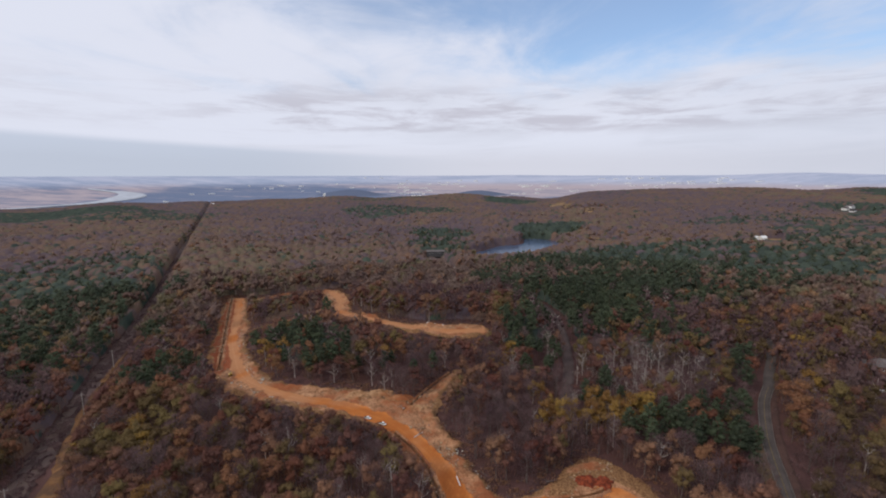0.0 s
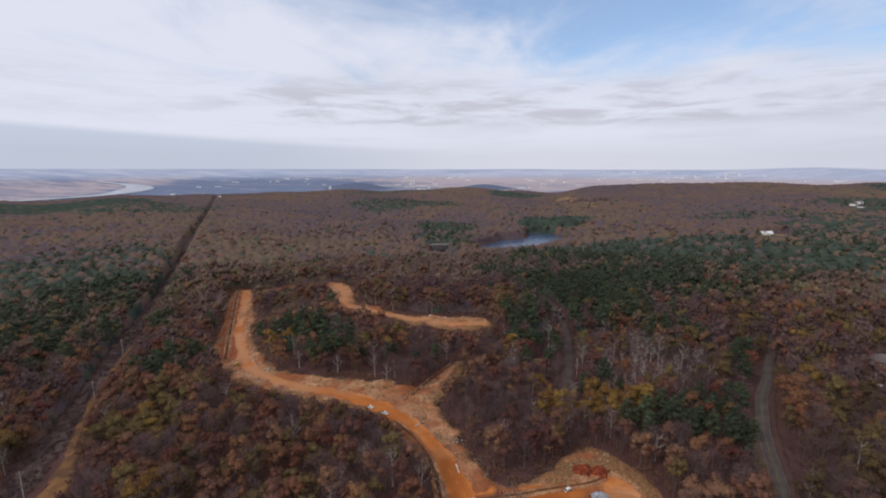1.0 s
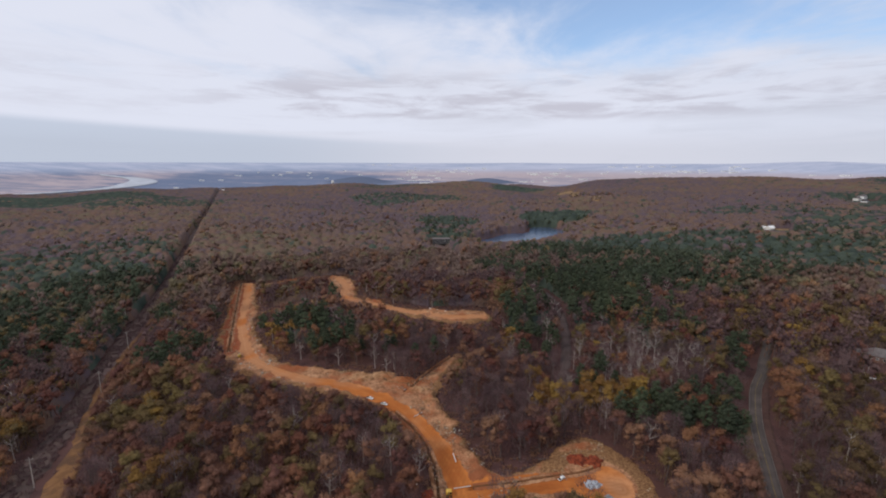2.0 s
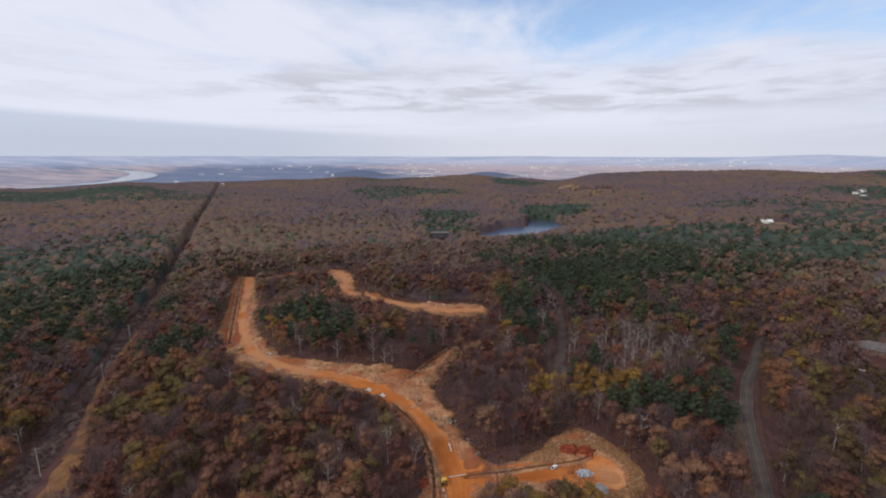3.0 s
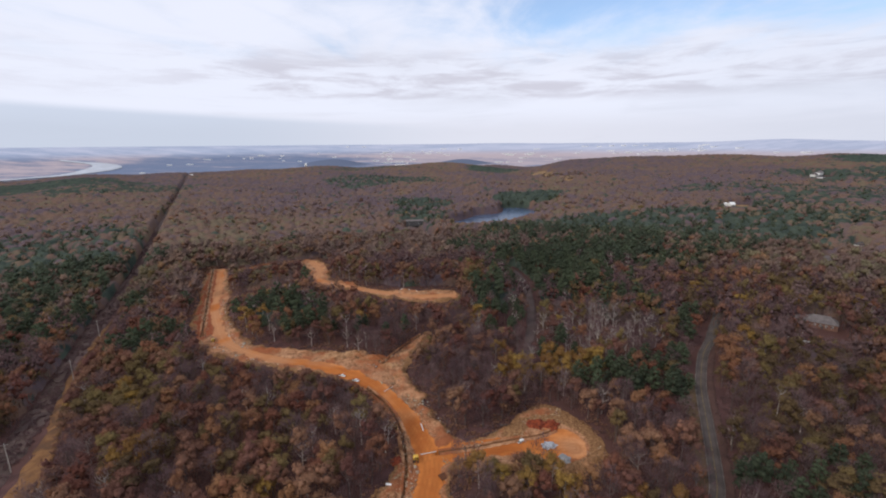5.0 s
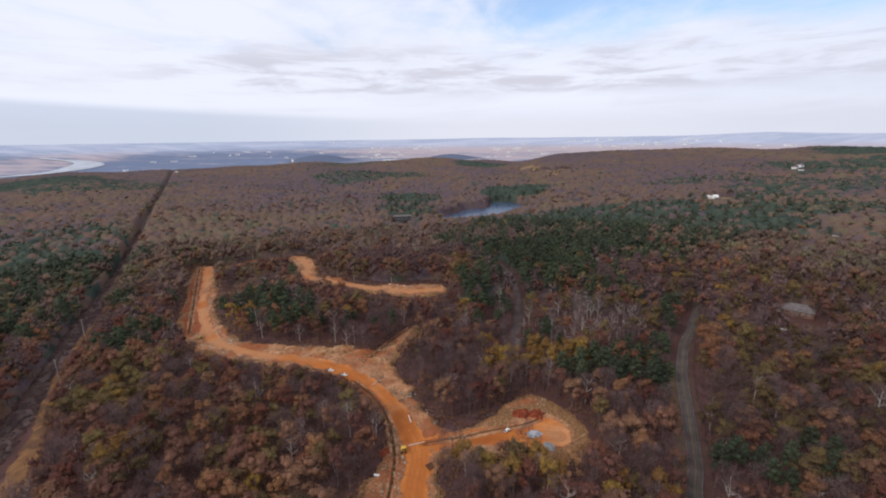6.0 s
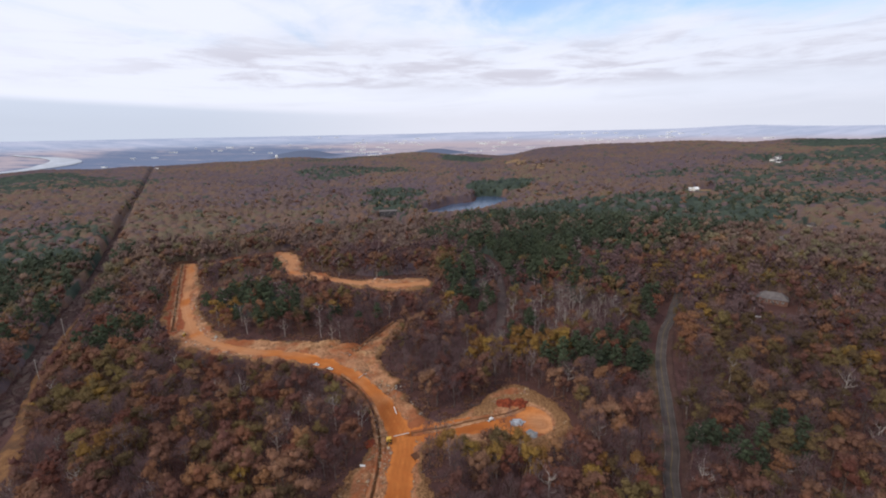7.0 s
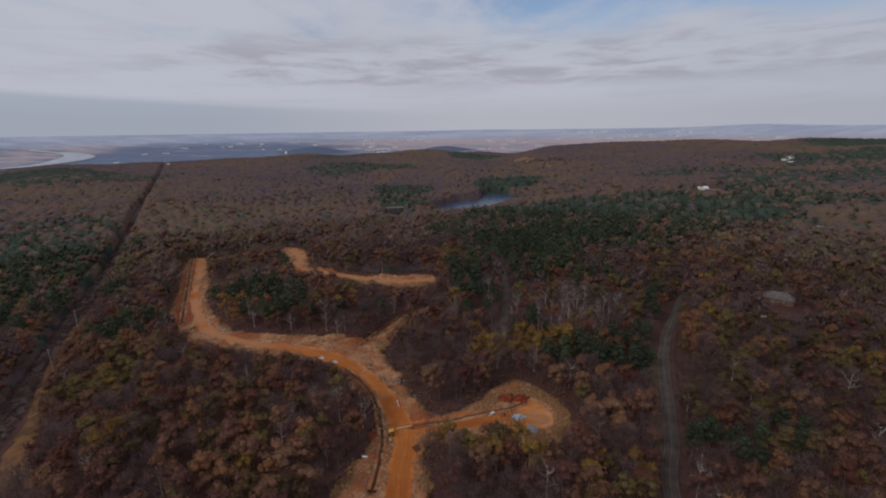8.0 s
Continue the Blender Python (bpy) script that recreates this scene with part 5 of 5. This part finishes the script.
def excavator():
    """A tracked digger: two tracks, a turning house with cab, boom, stick and bucket; it faces +y."""
    base = tagged(new("excavator"), "yellow tracked excavator with a dark cab on orange clay", "excavator", "diggers on the site")
    for s in (-1, 1):
        bm = boxed(s * 1.15, 0, 0.48, 0.62, 3.9, 0.9, 0.22)
        t = part("track", bm, M["black"], base)
        for y in (-1.55, -0.8, 0.0, 0.8, 1.55):
            part("roller", rod(bmesh.new(), (s * 0.78, y, 0.42), (s * 1.5, y, 0.42), 0.26 if abs(y) > 1 else 0.18), M["steel"], t)
    part("turntable", rod(bmesh.new(), (0, 0, 0.85), (0, 0, 1.1), 0.85, sides=16), M["black"], base)
    part("house", boxed(0, -0.75, 1.75, 2.7, 3.0, 1.25, 0.14), M["yellow"], base)
    part("counterweight", boxed(0, -2.35, 1.65, 2.6, 0.55, 1.0, 0.2), M["black"], base)
    cab = part("cab", boxed(-0.85, 0.35, 2.25, 0.95, 1.6, 1.75, 0.1), M["yellow"], base)
    part("window", boxed(-0.85, 1.13, 2.45, 0.78, 0.08, 1.05, 0.02), M["glass"], cab, "dark glass")
    part("window", boxed(-1.31, 0.4, 2.5, 0.07, 1.2, 0.9, 0.02), M["glass"], cab, "dark glass")
    part("boom", box(boxed(0.15, 1.75, 3.1, 0.42, 3.3, 0.6, 0.06, Matrix.Rotation(radians(32), 4, "X")), 0.15, 4.35, 3.75, 0.38, 2.5, 0.5, 0.06, Matrix.Rotation(radians(-12), 4, "X")), M["black"], base)
    part("stick", boxed(0.15, 5.35, 2.35, 0.32, 0.42, 2.6, 0.05, Matrix.Rotation(radians(14), 4, "X")), M["yellow"], base)
    part("cylinder", rod(bmesh.new(), (0.15, 3.6, 4.2), (0.15, 5.4, 3.7), 0.09), M["steel"], base)
    part("bucket", box(boxed(0.15, 5.1, 0.85, 1.3, 0.95, 0.75, 0.16), 0.15, 5.5, 0.5, 1.3, 0.3, 0.2, 0.04), M["concrete"], base, "worn pale steel bucket")
    return base


def pickup():
    """A pickup truck with cab, bed, wheels and glass; it faces +x."""
    base = tagged(new("pickup_truck"), "white pickup truck parked on the clay road", "truck", "vehicles on the site")
    body = boxed(0, 0, 0.75, 5.4, 1.9, 0.62, 0.12)
    part("body", body, M["white"], base)
    cab = solid([(-0.6, -0.88, 1.05), (1.5, -0.88, 1.05), (1.5, 0.88, 1.05), (-0.6, 0.88, 1.05), (-0.4, -0.76, 1.82), (0.85, -0.76, 1.82), (0.85, 0.76, 1.82), (-0.4, 0.76, 1.82)],
                [(0, 1, 2, 3), (4, 5, 6, 7), (0, 1, 5, 4), (1, 2, 6, 5), (2, 3, 7, 6), (3, 0, 4, 7)])
    bmesh.ops.bevel(cab, geom=list(cab.edges), offset=0.06, segments=2, affect="EDGES")
    cab = part("cab", cab, M["white"], base)
    part("windscreen", solid([(1.42, -0.74, 1.16), (1.42, 0.74, 1.16), (0.95, 0.66, 1.72), (0.95, -0.66, 1.72), (1.47, -0.74, 1.16), (1.47, 0.74, 1.16), (1.0, 0.66, 1.72), (1.0, -0.66, 1.72)],
                             [(0, 1, 2, 3), (4, 5, 6, 7), (0, 1, 5, 4), (1, 2, 6, 5), (2, 3, 7, 6), (3, 0, 4, 7)]), M["glass"], cab)
    for s in (-1, 1):
        part("window", boxed(0.25, s * 0.83, 1.42, 1.4, 0.08, 0.42, 0.02, Matrix.Rotation(radians(s * 9), 4, "X")), M["glass"], cab)
        for x in (-1.7, 1.75):
            w = part("wheel", rod(bmesh.new(), (x, s * 0.72, 0.38), (x, s * 0.97, 0.38), 0.38, sides=16), M["black"], base)
            part("rim", rod(bmesh.new(), (x, s * 0.96, 0.38), (x, s * 0.99, 0.38), 0.22, sides=12), M["concrete"], w)
    part("bed", boxed(-1.75, 0, 1.07, 1.7, 1.55, 0.05, 0.01), M["black"], base)
    part("bumper", boxed(2.72, 0, 0.6, 0.16, 1.85, 0.24, 0.05), M["steel"], base)
    return base


digger = excavator()
digger.matrix_basis = pose(-5, 150.5, lift(-5, 150.5, 0.25), 0, 0, 180) @ Matrix.Scale(0.82, 4)
copy_thing(digger, pose(-154, 287, lift(-154, 287, 0.25), 0, 0, 205))
truck = pickup()
truck.matrix_basis = pose(-50.5, 226, lift(-50.5, 226, 0.25), 0, 0, -25) @ Matrix.Scale(0.76, 4)
copy_thing(truck, pose(-41.5, 220, lift(-41.5, 220, 0.3), 0, 0, -30))
# a small white machine on the ring, stood in for by a scaled-down pickup
small = copy_thing(truck, pose(43, 161.5, lift(43, 161.5, 0.25), 0, 0, 40))
small.scale = (0.66, 0.66, 0.66)


def pipe(name, a, b, r, material, label, category, up=0.3, group=""):
    """A hollow pipe lying on the ground from a to b."""
    n, A, B = 14, Vector((*a, lift(*a, up + r))), Vector((*b, lift(*b, up + r)))
    q = (B - A).to_track_quat("Z", "Y")
    pts, faces = [], []
    for end, rr in ((A, r), (B, r), (B, r * 0.82), (A, r * 0.82)):
        pts += [end + q @ Vector((rr * math.cos(2 * math.pi * i / n), rr * math.sin(2 * math.pi * i / n), 0)) for i in range(n)]
    for k in range(4):
        for i in range(n):
            j = (i + 1) % n
            faces.append((k * n + i, k * n + j, (k + 1) % 4 * n + j, (k + 1) % 4 * n + i))
    return tagged(part(name, solid(pts, faces), material), label, category, group)


for k in range(4):
    pipe("iron_pipe", (4.6 + 0.45 * k, 140.8 - 0.85 * k), (11.8 + 0.45 * k, 145.0 - 0.85 * k), 0.36, M["rust_iron"], "long rusty brown iron pipe lying on clay", "pipe", 0.3, "pipes stacked by the junction")
pipe("plastic_pipe", (-3.2, 177), (-1.9, 171), 0.2, M["white"], "white plastic pipe lying on rubbly clay", "pipe", 0.7)
pipe("plastic_pipe", (-23, 359.5), (-9, 352), 0.45, M["white"], "long white pipe lying beside the clay road", "pipe", 0.6)
pipe("concrete_pipe", (-3, 154.6), (4, 156.3), 0.2, M["concrete"], "pale concrete pipe laid across the clay road", "pipe", 0.2)
pipe("concrete_pipe", (-24, 208), (-19.5, 213), 0.18, M["concrete"], "pale concrete pipe laid across the clay road", "pipe", 0.2)
pipe("plastic_pipe", (-16.6, 136.5), (-14.4, 136), 0.45, M["white"], "short white pipe lying on rough clay", "pipe", 0.5)


def heap(name, x, y, rx, ry, h, material, label, category, seed):
    """A loose heap with a lumpy outline."""
    n, rings = 40, 12
    pts, faces = [(0, 0, 1.0)], []
    for k in range(1, rings + 1):
        for i in range(n):
            w, f = 2 * math.pi * i / n, k / rings
            u, v = math.cos(w) * f, math.sin(w) * f
            g = 1 + 0.55 * (float(grain(u * 3 + seed, v * 3, 1.0, seed)) - 0.5)
            pts.append((u * g, v * g, (1 - f) ** 0.8 + (0.65 * (float(grain(u * 6, v * 6 + seed, 1.0, seed)) - 0.5) if k < rings else -0.3)))
    P = np.array(pts) * (rx, ry, h)
    for i in range(n):
        faces.append((0, 1 + i, 1 + (i + 1) % n))
    for k in range(rings - 1):
        for i in range(n):
            j = (i + 1) % n
            a, b = 1 + k * n, 1 + (k + 1) * n
            faces += [(a + i, b + i, b + j), (a + i, b + j, a + j)]
    ob = mesh_object(name, P, faces, [material], flat=False)
    ob.matrix_basis = pose(x, y, lift(x, y, 0.2))
    return tagged(ob, label, category)


heap("soil_heap", 53, 174.0, 6.0, 4.2, 2.6, M["redsoil"], "heap of dark red soil dumped on the clearing", "soil heap", 3.0)
heap("soil_heap", 60, 173.5, 5.0, 4.0, 2.3, M["redsoil"], "heap of dark red soil dumped on the clearing", "soil heap", 5.0)
heap("gravel_heap", 55.5, 158.5, 3.6, 2.8, 1.5, M["gravel"], "heap of pale blue-grey gravel on orange clay", "gravel heap", 4.0)
heap("gravel_heap", 60.0, 149.5, 2.8, 3.6, 0.9, M["dampgravel"], "low spread of grey gravel on orange clay", "gravel heap", 6.0)
for hx, hy, hr, hs in ((-60, 251, 9.5, 11.0), (-47, 253, 9.0, 12.0), (-35, 247, 8.0, 13.0), (-24, 236, 6.5, 14.0), (-16, 224, 5.5, 15.0)):
    heap("clay_mound", hx, hy, hr, hr * 0.55, 2.6, M["rubble"], "long heap of rubbly tan clay pushed aside", "clay mound", hs)
heap("soil_heap", -13.0, 151, 2.6, 3.4, 0.9, M["redsoil"], "heap of dark red soil dumped beside the trench", "soil heap", 8.0)


def stones(name, count, seed, where, size, label, material="stone"):
    """Loose stones strewn over the cleared ground, joined."""
    rng = np.random.default_rng(seed)
    base = np.array([(1, 0, 0), (-1, 0, 0), (0, 1, 0), (0, -1, 0), (0, 0, 1), (0, 0, -1)], float)
    tri = np.array([(0, 2, 4), (2, 1, 4), (1, 3, 4), (3, 0, 4), (2, 0, 5), (1, 2, 5), (3, 1, 5), (0, 3, 5)])
    x, y = rng.uniform(-265, 85, count * 60), rng.uniform(98, 525, count * 60)
    d = site(x, y)
    ok = where(x, y, d)
    x, y = x[ok][:count], y[ok][:count]
    n = len(x)
    s = np.minimum(size * rng.lognormal(0, 0.5, n), 0.75)
    P = base[None] * rng.uniform(0.6, 1.3, (n, 6, 1)) * s[:, None, None] * np.array([1.2, 1.0, 0.7]) + rng.normal(0, 0.15, (n, 6, 3)) * s[:, None, None]
    w = rng.uniform(0, 6.28, n)
    c, q = np.cos(w)[:, None], np.sin(w)[:, None]
    V = np.stack([P[..., 0] * c - P[..., 1] * q + x[:, None], P[..., 0] * q + P[..., 1] * c + y[:, None], P[..., 2] + (height(x, y) + 0.45)[:, None]], -1)
    T = (tri[None] + 6 * np.arange(n)[:, None, None]).reshape(-1, 3)
    tagged(mesh_object(name, V.reshape(-1, 3), T, [M[material]]), label, "stones", kind="stuff")


def on_sides(x, y, d):
    lane = np.minimum(to_lines(x, y, HAUL) - 5.5, to_lines(x, y, LOOP_LANE) - 4.5)
    return (d > 0.5) & (lane > 0) & (grain(x, y, 10, 41) > 0.42) & (np.hypot(x - 59, y - 160) > 14)


stones("rubble_stones", 6500, 51, on_sides, 0.26, "pale stones and clods strewn over scraped clay")
def on_banks(x, y, d):
    bank = to_lines(x, y, [(-148, 277), (-137, 266), (-121, 253), (-112, 249)]) + 1.5
    crest = np.minimum(to_lines(x, y, [(-66, 251), (-47, 247), (-35, 241), (-27, 234)]), to_lines(x, y, [(-5, 198), (3, 181), (9, 170)]))
    side = to_lines(x, y, [(-190, 388), (-172, 345), (-152, 309), (-137, 284), (-122, 269)]) + 1.0
    return np.minimum(np.minimum(bank, crest), side) < 3.6 * grain(x, y, 5, 47) + 1.2


stones("bank_stones", 900, 53, on_banks, 0.34, "pale grey rocks heaped along the clay banks", "palestone")
stones("rubble_stones", 260, 52, on_sides, 0.55, "pale boulders pushed aside on scraped clay")


def scrub(name, count, seed, pick, leaf, tall, label):
    """Low brush: tufts of twigs rising from the ground, joined."""
    rng = np.random.default_rng(seed)
    x, y = pick(rng, count)
    n = len(x)
    k = 14
    s = tall * rng.uniform(0.5, 1.4, n)
    P = rng.normal(0, 1, (n, k, 3)) * np.array([0.7, 0.7, 0.25])
    P[..., 2] = np.abs(P[..., 2]) + 0.25
    P = P * s[:, None, None] + np.stack([x, y, height(x, y) + 0.1], -1)[:, None]
    V, T = flecks(rng, P.reshape(-1, 3), np.tile([0.0, 0.0, 0.8], (n * k, 1)), tall * 0.55, 1.3, 0.8)
    tagged(mesh_object(name, V, T, [M[leaf]]), label, "scrub", kind="stuff")


def logs(count, seed):
    """Felled stems and cut limbs left along the clearing's edge, joined."""
    rng = np.random.default_rng(seed)
    x, y = edge_places(rng, count)
    pieces = []
    for px, py in zip(x, y):
        w, n = rng.uniform(0, math.pi), rng.uniform(1.5, 5.5)
        a = np.array([px, py, lift(px, py, 0.45)])
        dx, dy = math.cos(w) * n, math.sin(w) * n
        pieces.append(tube([a, (px + dx, py + dy, lift(px + dx, py + dy, rng.uniform(0.4, 1.1)))], [rng.uniform(0.10, 0.22), 0.08], 5))
    tagged(mesh_object("felled_logs", *joined(pieces), [M["bark"]], flat=False), "grey felled stems left along the clearing's edge", "logs", kind="stuff")


def edge_places(rng, count):
    x, y = rng.uniform(-280, 95, count * 10), rng.uniform(98, 530, count * 10)
    d = site(x, y)
    ok = (d < 2.0) & (d > -9) & (grain(x, y, 9, 43) > 0.35)
    return x[ok][:count], y[ok][:count]


def strip_places(rng, count):
    c = curve(CORRIDOR[:6], 1.0)
    k = rng.integers(0, len(c), count)
    off = rng.uniform(-8, 8, count)
    x, y = c[k, 0] + off * 0.92, c[k, 1] + off * 0.40
    ok = to_lines(x, y, TRACK) > 2.4
    return x[ok], y[ok]


def floor_places(rng, count):
    """Undergrowth over the nearer woods."""
    x, y = rng.uniform(-330, 300, count * 3), rng.uniform(80, 420, count * 3)
    ok = (site(x, y) < -2) & (to_lines(x, y, ROAD) > 5) & (to_lines(x, y, LANE) > 4.5) & (to_lines(x, y, TRACK) > 3) & (grain(x, y, 14, 44) > 0.35)
    return x[ok][:count], y[ok][:count]


logs(420, 64)
scrub("edge_brush", 2600, 61, edge_places, "brown", 0.9, "brown brush and torn roots along the clearing's edge")
scrub("strip_brush", 2200, 62, strip_places, "twigs", 1.0, "low dull brown brush under the power line")
scrub("undergrowth", 3000, 63, floor_places, "twigs", 1.1, "bare grey-brown undergrowth on the forest floor")


def house(name, x, y, turn, w, d, h, roof_h, wall, roof, label, category="house", hip=0.0, windows=4, chimney=False, group="", up=0.0):
    """A house: walls, a hipped or gabled roof with eaves, windows with panes, a door."""
    base = tagged(new(name), label, category, group)
    part("wall", boxed(0, 0, h / 2 - 0.5, w, d, h + 1.0), M[wall], base)
    e, r = 0.5, w / 2 * hip
    X, Y = w / 2 + e, d / 2 + e
    roof_part = part("roof", solid([(-X, -Y, h), (X, -Y, h), (X, Y, h), (-X, Y, h), (-X + r, 0, h + roof_h), (X - r, 0, h + roof_h), (-X, -Y, h - 0.25), (X, -Y, h - 0.25), (X, Y, h - 0.25), (-X, Y, h - 0.25)],
                                   [(0, 1, 5, 4), (2, 3, 4, 5), (1, 2, 5), (3, 0, 4), (0, 1, 7, 6), (1, 2, 8, 7), (2, 3, 9, 8), (3, 0, 6, 9), (6, 7, 8, 9)]), M[roof], base)
    if chimney:
        part("chimney", boxed(w * 0.2, 0.6, h + roof_h * 0.75, 0.9, 0.7, roof_h * 1.1, 0.03), M["brick"], roof_part)
    for s in (-1, 1):
        for k in range(windows):
            wx = (k + 0.5) / windows * w * 0.86 - w * 0.43
            f = part("window", boxed(wx, s * (d / 2 + 0.02), h * 0.55, 1.25, 0.10, 1.5, 0.02), M["white"], base, "white-framed window")
            part("pane", boxed(wx, s * (d / 2 + 0.06), h * 0.55, 1.05, 0.06, 1.3), M["glass"], f)
    part("door", boxed(w * 0.06, -d / 2 - 0.03, 1.05, 1.0, 0.1, 2.1, 0.02), M["darkroof"], base)
    base.matrix_basis = pose(x, y, lift(x, y, up), 0, 0, turn)
    return base


house("brick_house", 279, 273, -40, 19, 11, 4.2, 4.2, "brick", "shingle", "large brick house with a grey hipped roof among trees", hip=0.55, windows=5, chimney=True)
house("garage", 268, 281, -40, 8, 7, 3.2, 2.4, "brick", "shingle", "brick garage with a grey hipped roof beside a house", "garage", 0.6, 2)
for x, y, sx, sy, t in ((251, 250, 5, 1.6, -40), (244, 258, 3.5, 1.4, -40)):
    tagged(part("patio", boxed(x, y, lift(x, y, 0.2), sx, sy, 0.5, 0.03, Matrix.Rotation(radians(t), 4, "Z")), M["concrete"]), "pale concrete patio beside a brick house", "patio")
house("bungalow", 434, 446, 35, 16, 9, 3.5, 3.0, "siding", "shingle", "low pale house with a grey roof half hidden by trees", hip=0.4, windows=3)
house("bungalow", 530, 505, 20, 18, 9, 3.5, 3.0, "siding", "darkroof", "low pale house with a dark roof half hidden by trees", hip=0.3, windows=3)
house("bungalow", 630, 522, 30, 15, 9, 3.5, 3.0, "siding", "shingle", "low pale house with a grey roof half hidden by trees", hip=0.4, windows=3)
house("white_house", 577, 822, 15, 11, 8, 5.0, 4.0, "white", "white", "tall white gabled house beside a pale lawn", windows=4)
house("white_house", 568, 826, 100, 7, 6, 4.5, 3.4, "white", "white", "white gabled wing of a house beside a pale lawn", windows=2)
house("barn", 700, 985, 25, 14, 9, 4.5, 3.5, "siding", "shingle", "small pale barn in the woods", "barn", windows=2)
for x, y, w, wall, roof in ((1045, 1190, 18, "siding", "shingle"), (1080, 1215, 22, "white", "shingle"), (1120, 1250, 24, "siding", "brick"), (1030, 1150, 16, "white", "darkroof")):
    house("hill_house", x, y, 30, w, 12, 6, 4.5, wall, roof, "pale two-storey house on the far hillside", windows=4, group="houses on the far hillside", up=4.0)
tagged(ribbon("driveway", [(1000, 1082), (1035, 1108), (1075, 1137)], 4.0, M["concrete"], 0.8), "pale concrete driveway on the far hillside", "driveway", kind="structure")
house("lodge", -22, 735, 5, 29, 13, 8.0, 1.6, "darkroof", "shingle", "long dark lodge with a pale grey roof by the pond", windows=6, up=3.0)
for x, y in ((-2, 660), (10, 652), (20, 664)):
    house("shed", x, y, 10, 7, 5, 2.6, 1.4, "siding", "shingle", "small grey shed in a gap of the woods", "shed", windows=1, group="sheds in the woods")
house("white_house", -1090, 2130, 25, 16, 11, 11.0, 5.0, "white", "white", "white building at the far end of the power line", windows=3)


def warehouse(x, y, w, d, h, turn, wall):
    base = tagged(new("warehouse"), "low pale flat-roofed building in the far valley", "building", "buildings of the far town")
    part("wall", boxed(0, 0, h / 2 - 4, w, d, h + 8), M[wall], base)
    part("roof", boxed(0, 0, h + 0.4, w + 1.5, d + 1.5, 0.8, 0.1), M["white"], base)
    for k in range(3):
        part("window", boxed((k - 1) * w * 0.3, -d / 2 - 0.1, h * 0.5, w * 0.16, 0.3, h * 0.3), M["glass"], base)
    base.matrix_basis = pose(x, y, lift(x, y), 0, 0, turn)


town = np.random.default_rng(71)
for x, y in [(-366, 4577), (-178, 4117), (-610, 4118), (-1048, 3758), (-1441, 4085), (-1686, 3999), (-1759, 3776), (-1732, 3433), (-803, 4662), (-409, 4145), (-213, 3470),
             (-449, 3818), (1032, 4440), (1058, 3752), (816, 3913), (1991, 4035), (2174, 4017), (2440, 4022), (2577, 3728), (2663, 3429), (2826, 3331), (1799, 3878), (-1747, 2836),
             (-1839, 3352), (-808, 4087), (-1268, 4099), (141, 4583), (305, 4527), (-634, 4690), (1650, 4150), (1400, 4200), (2300, 3900), (1880, 3950), (2080, 3990), (700, 4250), (-1000, 4300), (1520, 4430), (1620, 4380), (1730, 4360), (1830, 4330), (1930, 4290), (2020, 4250), (-330, 3650), (-240, 3720), (-160, 3600), (560, 3560), (640, 3600), (720, 3620), (-60, 4480), (30, 4500)] + [(x0 + town.normal(0, 170), y0 + town.normal(0, 130)) for x0, y0 in ((-400, 4350), (-250, 3900), (900, 4050), (1900, 4000), (2350, 3800), (-1350, 3950), (200, 4300), (1100, 4250)) for _ in range(4)]:
    warehouse(x + town.uniform(-20, 20), y, town.uniform(10, 75), town.uniform(14, 34), town.uniform(4, 8), town.uniform(-15, 15), "white")

tower = tagged(new("water_tower"), "white water tower on the far edge of the ridge", "water tower")
part("tank", rod(rod(rod(bmesh.new(), (0, 0, 20), (0, 0, 30), 7.0, sides=20), (0, 0, 30), (0, 0, 33), 7.0, 1.0, 20), (0, 0, 15), (0, 0, 20), 2.0, 7.0, 20), M["white"], tower)
part("stem", rod(bmesh.new(), (0, 0, -5), (0, 0, 16), 2.0, sides=12), M["white"], tower)
tower.matrix_basis = pose(-660, 2500, lift(-660, 2500))
